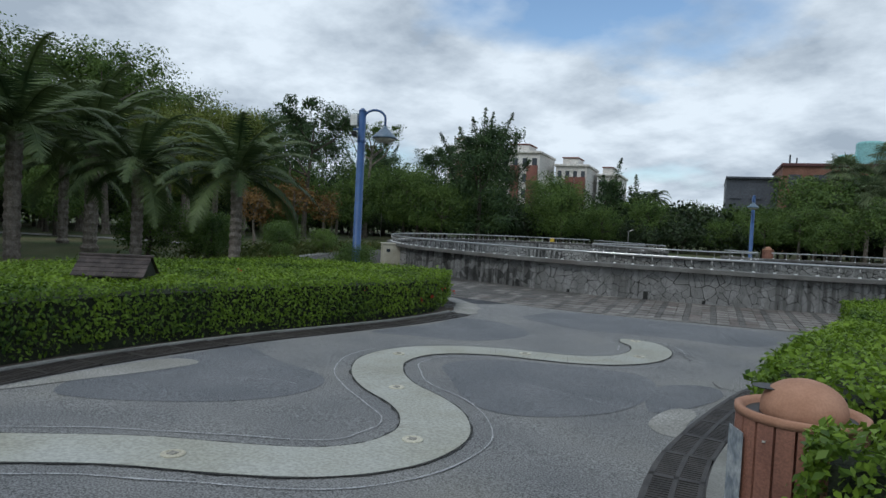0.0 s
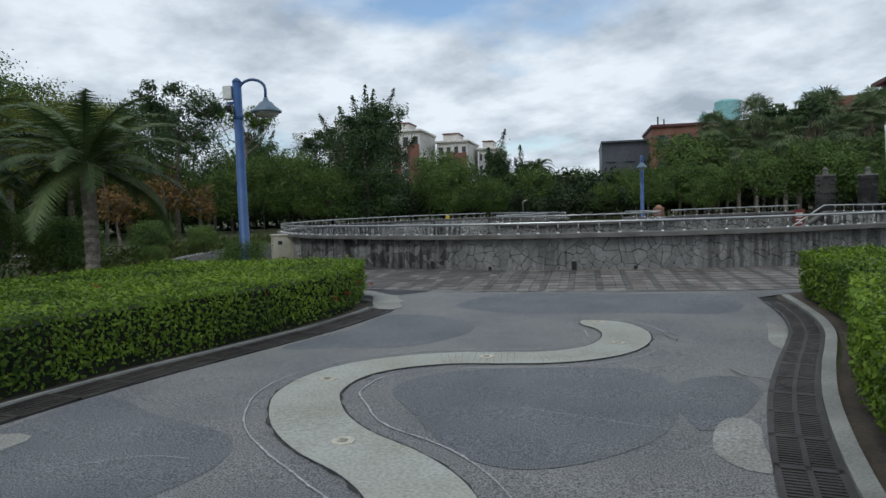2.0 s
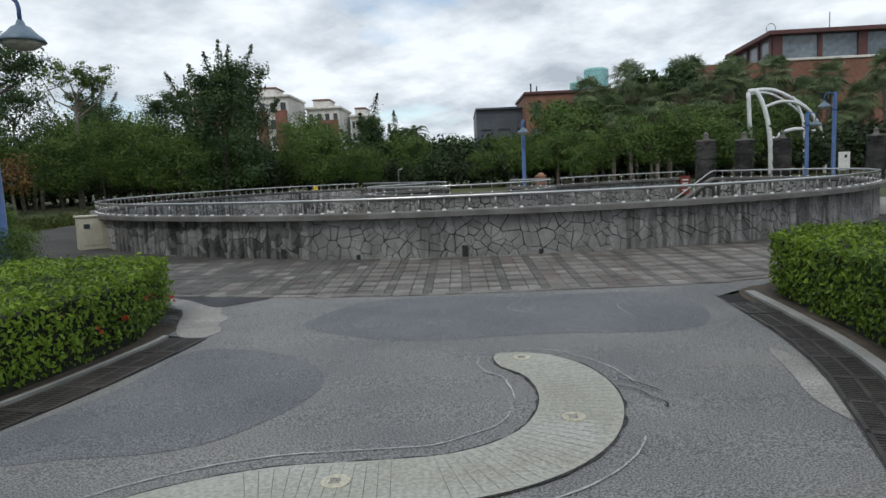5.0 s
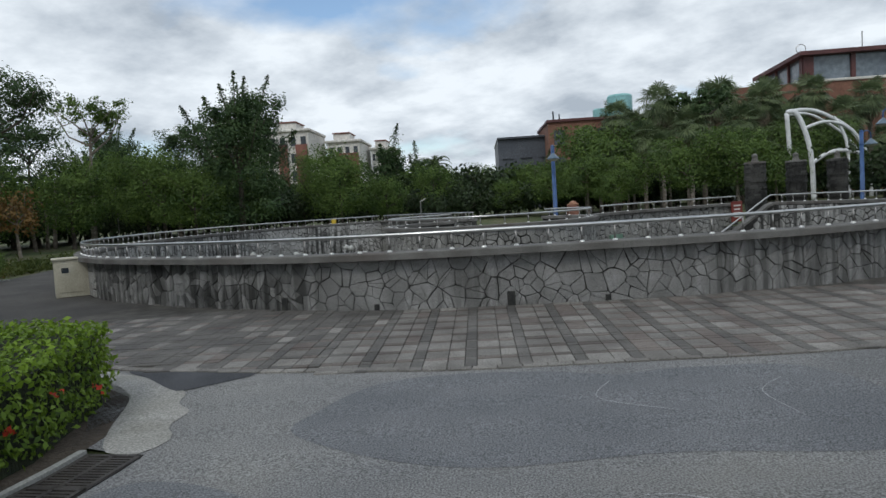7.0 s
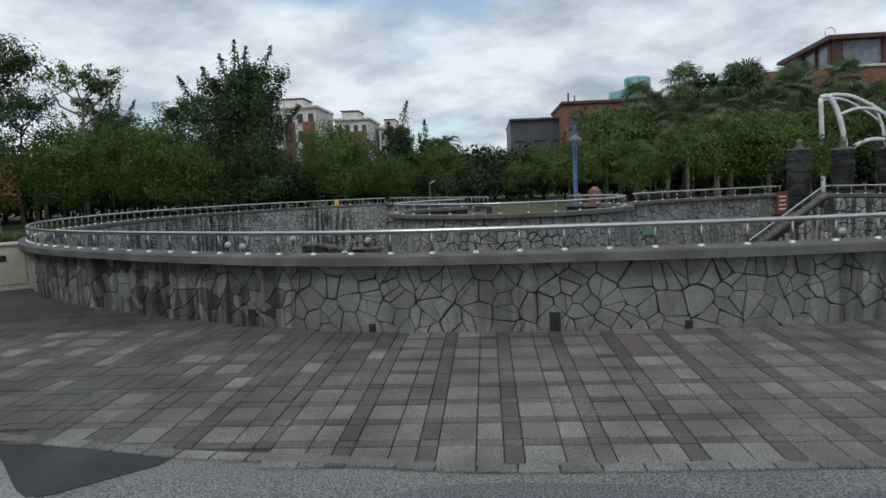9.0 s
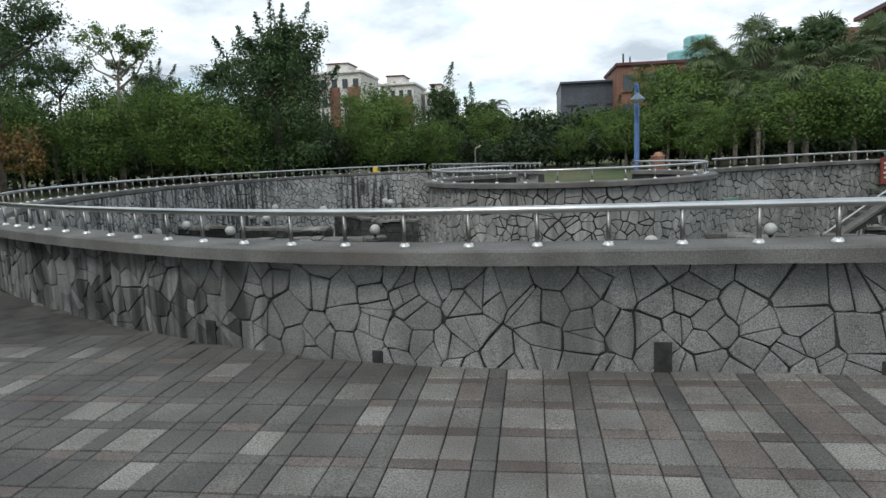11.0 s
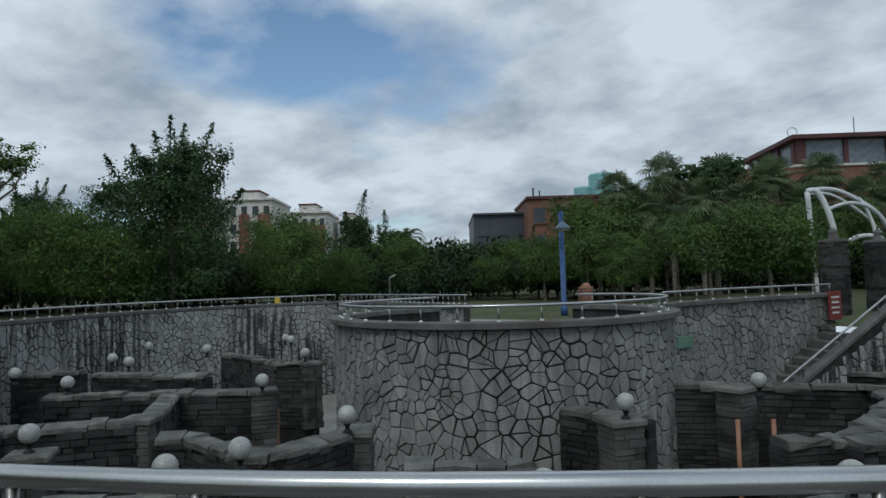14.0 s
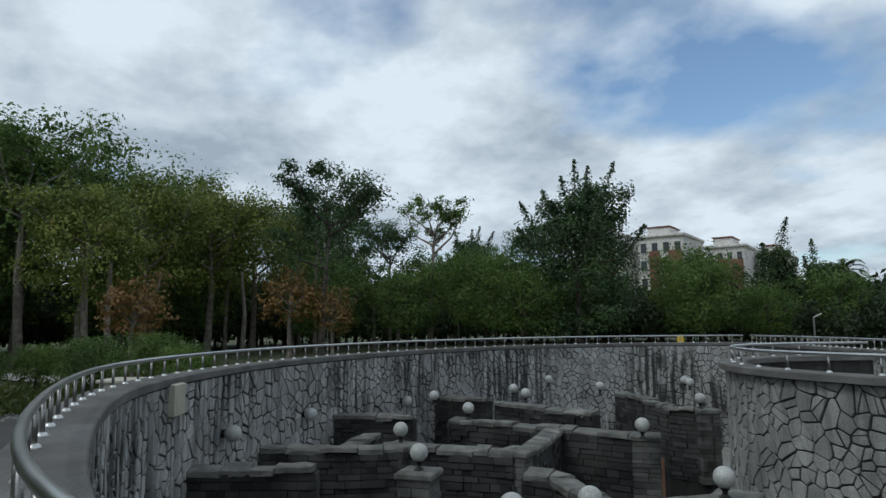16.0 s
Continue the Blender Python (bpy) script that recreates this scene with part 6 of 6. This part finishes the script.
plant(TOPTREE, [(16.1, 48, 0.93, 0)])
DATE = feather_palm("date palm with long arching grey green fronds", 53, 3.0, 30, 2.9, 0.85)
plant(DATE, [(-16.9, 8.2, 1.22, 0), (-13.2, 3.0, 1.05, 200), (-21.0, 10.5, 1.0, 140), (-17.5, -1.5, 1.15, 300), (-9.0, 5.5, 0.8, 30), (-11.6, 5.0, 0.82, 77), (-13.4, -0.5, 0.85, 10)])
FARPALM = feather_palm("tall feather palm with a round crown", 54, 5.3, 24, 2.4, 1.3, 0.13)
plant(FARPALM, [(-4.3, 68, 1.0, 0), (9.2, 60, 0.7, 100)])
# stems standing in the wood's shade
for k in range(26):
    x, y = -24 - rnd.uniform(0, 9), -3 + k * 1.9 + rnd.uniform(-0.6, 0.6)
    h = rnd.uniform(3.5, 5.5)
    tagged(link("slim_tree", Geo().tube([(x, y, 0), (x + rnd.uniform(-0.2, 0.2), y, h * 0.5), (x + rnd.uniform(-0.4, 0.4), y + rnd.uniform(-0.3, 0.3), h)], [0.13, 0.1, 0.06], 7), M_BARK), "slim bare grey tree stem in the wood", "tree", "bare stems")

# weeds and rough grass by the path
wp = []
for _ in range(9000):
    s = RL - random.uniform(25, 44)
    o = 3.4 + abs(random.gauss(0, 1.6))
    q = RING.at(s, o)
    wp.append((q[0], q[1], gz(*q) + abs(random.gauss(0.08, 0.12))))
tagged(link("weeds", leaf_mesh("weeds", wp, 0.07, RNG, 3.0), L_WEED), "tall weeds and dry grass beside the path", "weeds", "", "stuff")

# ---- buildings ----


def block(root, x0, x1, y0, y1, z1, m, rows, cols, wm, name="wall", zb=0.0, inset=0.1):
    link(name, Geo().box(((x0 + x1) / 2, (y0 + y1) / 2, (zb + z1) / 2), (x1 - x0, y1 - y0, z1 - zb)), m, root)
    cw, rh = (x1 - x0) / cols, (z1 - zb - 1.0) / rows
    for c in range(cols):
        for r in range(rows):
            w = link("window", Geo().box((x0 + cw * (c + 0.5), y0 - 0.02, zb + 0.5 + rh * (r + 0.55)), (cw * 0.5, 0.12, rh * 0.55)), wm, root)
            link("sill", Geo().box((x0 + cw * (c + 0.5), y0 - 0.12, zb + 0.5 + rh * (r + 0.55) - rh * 0.3), (cw * 0.6, 0.25, 0.12)), m, w)


for x0, x1, y0, z1 in ((-50, -42, 122, 17.6), (-39.5, -31.5, 126, 17.0), (-29.8, -23.2, 134, 15.2), (-22.2, -17.6, 142, 14.0)):
    bl = thing("apartment_building", "white apartment block with red-brown balcony panels", "building", "apartment blocks")
    block(bl, x0, x1, y0, y0 + 14, z1, M_WHITEBLD, 5, 4, M_WIN)
    link("panel", Geo().box((x1 - 1.4, y0 - 0.2, z1 * 0.55), (2.2, 0.5, z1 * 0.6)), M_REDTILE, bl)
    link("panel", Geo().box((x0 + 3.0, y0 - 0.2, z1 * 0.55), (1.8, 0.5, z1 * 0.6)), M_REDTILE, bl)
    link("cornice", Geo().box(((x0 + x1) / 2, y0 + 6.5, z1 + 0.15), (x1 - x0 + 0.8, 14, 0.5), 0, 0.1), M_WHITEBLD, bl)
    link("roof_house", Geo().box((x0 + (x1 - x0) * 0.4, y0 + 5, z1 + 1.1), ((x1 - x0) * 0.5, 6, 1.6), 0, 0.1), M_WHITEBLD, bl)
    link("roof", Geo().box((x0 + (x1 - x0) * 0.4, y0 + 5, z1 + 2.0), ((x1 - x0) * 0.56, 6.6, 0.25), 0, 0.1), M_REDTILE, bl)
dk = thing("dark_building", "dark blue grey clad building with flat roof", "building")
block(dk, 3.2, 11.0, 95, 112, 10.1, M_DKCLAD, 3, 3, M_DKCLAD)
link("parapet", Geo().box((7.1, 103, 10.15), (8.0, 17, 0.3), 0, 0.05), M_DKCLAD, dk)
rb = thing("brick_building", "orange brick building with a white roof edge", "building")
block(rb, 9.8, 30, 90, 104, 11.4, M_BRICK, 3, 7, M_WIN)
link("roof_edge", Geo().box((19.9, 96.9, 11.55), (20.6, 14.4, 0.4), 0, 0.05), M_MAROON, rb)
link("vent", Geo().tube([(10.6, 90.5, 11.6), (10.6, 90.5, 12.9)], 0.12, 6), M_WIN, rb)
link("vent", Geo().tube([(11.4, 90.5, 11.6), (11.4, 90.5, 12.5)], 0.1, 6), M_WIN, rb)
tk = thing("water_tank", "teal round water tanks on the brick building roof", "water tank")
link("tank", Geo().lathe([(1.75, 11.6), (1.75, 15.0), (1.5, 15.25), (0.1, 15.35)], (20.6, 96, 0), 20), M_TEAL, tk)
link("tank", Geo().lathe([(1.2, 11.6), (1.2, 13.3), (1.0, 13.5), (0.1, 13.55)], (18.0, 96, 0), 16), M_TEAL, tk)
hall = thing("sports_hall", "large hall with maroon posts, grey glazing and brick base", "building")
link("wall", Geo().box((61, 92.2, 6.4), (64, 25, 12.8)), M_BRICK, hall)
link("ledge", Geo().box((64.8, 86.2, 12.95), (54, 13.4, 0.3), 0, 0.05), M_WHITEBLD, hall)
link("glazing", Geo().box((65.0, 86.0, 14.5), (53, 11.6, 2.8)), M_BLUEGLASS, hall)
for k in range(11):
    link("post", Geo().box((38.9 + k * 5.0, 80.1, 14.5), (0.5 if k % 2 else 1.1, 0.3, 2.8)), M_MAROON, hall)
for k in range(4):
    link("post", Geo().box((38.4, 80.6 + k * 3.3, 14.5), (0.3, 0.7 if k == 0 else 0.3, 2.8)), M_MAROON, hall)
roof = Geo().add([(37.6, 79.2, 15.9), (37.6, 92.6, 15.3), (92, 92.6, 15.6), (92, 79.2, 16.2), (37.6, 79.2, 16.35), (37.6, 92.6, 15.75), (92, 92.6, 16.05), (92, 79.2, 16.7)], [(3, 2, 1, 0), (4, 5, 6, 7), (0, 1, 5, 4), (1, 2, 6, 5), (2, 3, 7, 6), (3, 0, 4, 7)])
link("roof", roof, M_MAROON, hall)
link("mast", Geo().tube([(45.2, 80.5, 16.2), (45.2, 80.5, 18.4)], 0.06, 6), M_POST, hall)
link("ring_aerial", Geo().tube([(38.2 + 0.55 * math.cos(a), 80.3, 16.8 + 0.55 * math.sin(a)) for a in np.linspace(0, TAU, 15)], 0.04, 6), M_POST, hall)

# ---- pieces: pavers of the terrace and slabs of the curved wall ----
rnd = random.Random(12)
tpoly = [tuple(q) for q in top] + [tuple(q) for q in bot[::1]]
hull_x = [p[0] for p in PAVE_EDGE]
shapes = {}
far_pav, dark_pav, red_pav = Geo(), Geo(), Geo()
columns, x = [], -9.0
k = 0
while x < 9.5:
    w = (0.212, 0.15, 0.107)[k % 3]
    columns.append((x, w, k % 3 == 2))
    x += w
    k += 1
rows_y, y = [], 4.55
k = 0
while y < 12.0:
    h = (0.25, 0.088)[k % 2]
    rows_y.append((y, h))
    y += h
    k += 1
cand = [(x + w / 2, y + h / 2, w, h, narrow) for x, w, narrow in columns for y, h in rows_y]
ok = inside([tuple(p) for p in tpoly], [(c[0], c[1]) for c in cand])
cand = [c for c, o in zip(cand, ok) if o]


def paver_mesh(w, h, m):
    key = (w, h, m.name)
    if key not in shapes:
        me = Geo().box((0, 0, 0), (w - 0.006, h - 0.006, 0.03), 0, 0.004).mesh("paver")
        me.materials.append(m)
        shapes[key] = me
    return shapes[key]


near = sorted(cand, key=lambda c: (c[0] + 0.4) ** 2 + (c[1] - 6.0) ** 2)
for i, (x, y, w, h, narrow) in enumerate(near):
    soiled = x < -1.0 and rnd.random() < min(0.78, 0.3 * (-0.6 - x) + 0.3 * (y - 6.0))
    dark = M_PAVER_D if soiled or narrow else (M_PAVER_R if h < 0.1 or rnd.random() < 0.12 else M_PAVER)
    z = gz(x, y) + 0.002 + rnd.uniform(-0.002, 0.003)
    if i < 290:
        ob = new("paver", paver_mesh(w, h, dark))
        ob.parent = terrace
        ob.matrix_basis = pose(x, y, z, rnd.uniform(-0.5, 0.5), rnd.uniform(-0.5, 0.5), rnd.uniform(-0.5, 0.5))
    else:
        (dark_pav if dark is M_PAVER_D else red_pav if dark is M_PAVER_R else far_pav).box((x, y, z), (w - 0.006, h - 0.006, 0.03), 0, 0.004)
tagged(link("pavers", far_pav, M_PAVER_FAR, terrace), kind="stuff")
tagged(link("thin_pavers", red_pav, M_PAVER_R, terrace), kind="stuff")
tagged(link("dark_pavers", dark_pav, M_PAVER_D, terrace), kind="stuff")
border = Geo()
for s in np.arange(0.0, ne.length - 0.2, 0.21):
    p, q = ne.at(s + 0.1, -0.0), ne.heading(s + 0.1)
    border.box((p[0], p[1], gz(*p) + 0.004), (0.2, 0.1, 0.03), q, 0.004)
tagged(link("edge_pavers", border, M_PAVER_FAR, terrace), kind="stuff")

s_a, s_b = RL - 29.0, RL - 11.0
WEEPS = [(0.35, 0.1, 0.2), (-2.72, 0.1, 0.2), (-1.38, 0.07, 0.1), (1.55, 0.07, 0.1)]
span = [(sv, RING.at(sv)[0]) for sv in np.arange(s_a, s_b, 0.02)]
# no holes are cut: proud blocks carry the openings' shade in their dark colour
for x, w, h in WEEPS:
    sv = min(span, key=lambda q: abs(q[1] - x))[0]
    p = RING.at(sv, -0.007)
    link("weep_block", Geo().box((p[0], p[1], 0.09 + h / 2), (w, 0.03, h), RING.heading(sv)), M_GAP, wall_ring, "dark block drawn as the shaded opening of a weep hole at the wall foot")
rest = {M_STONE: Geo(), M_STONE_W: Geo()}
rnd = random.Random(6)
for i, poly in enumerate(crazy(s_b - s_a, CAP_Z - 0.1 - 0.09, 0.145, 77, 0.005)):
    c = s_a + sum(q[0] for q in poly) / len(poly)
    single = RL - 22.0 < c < RL - 13.0
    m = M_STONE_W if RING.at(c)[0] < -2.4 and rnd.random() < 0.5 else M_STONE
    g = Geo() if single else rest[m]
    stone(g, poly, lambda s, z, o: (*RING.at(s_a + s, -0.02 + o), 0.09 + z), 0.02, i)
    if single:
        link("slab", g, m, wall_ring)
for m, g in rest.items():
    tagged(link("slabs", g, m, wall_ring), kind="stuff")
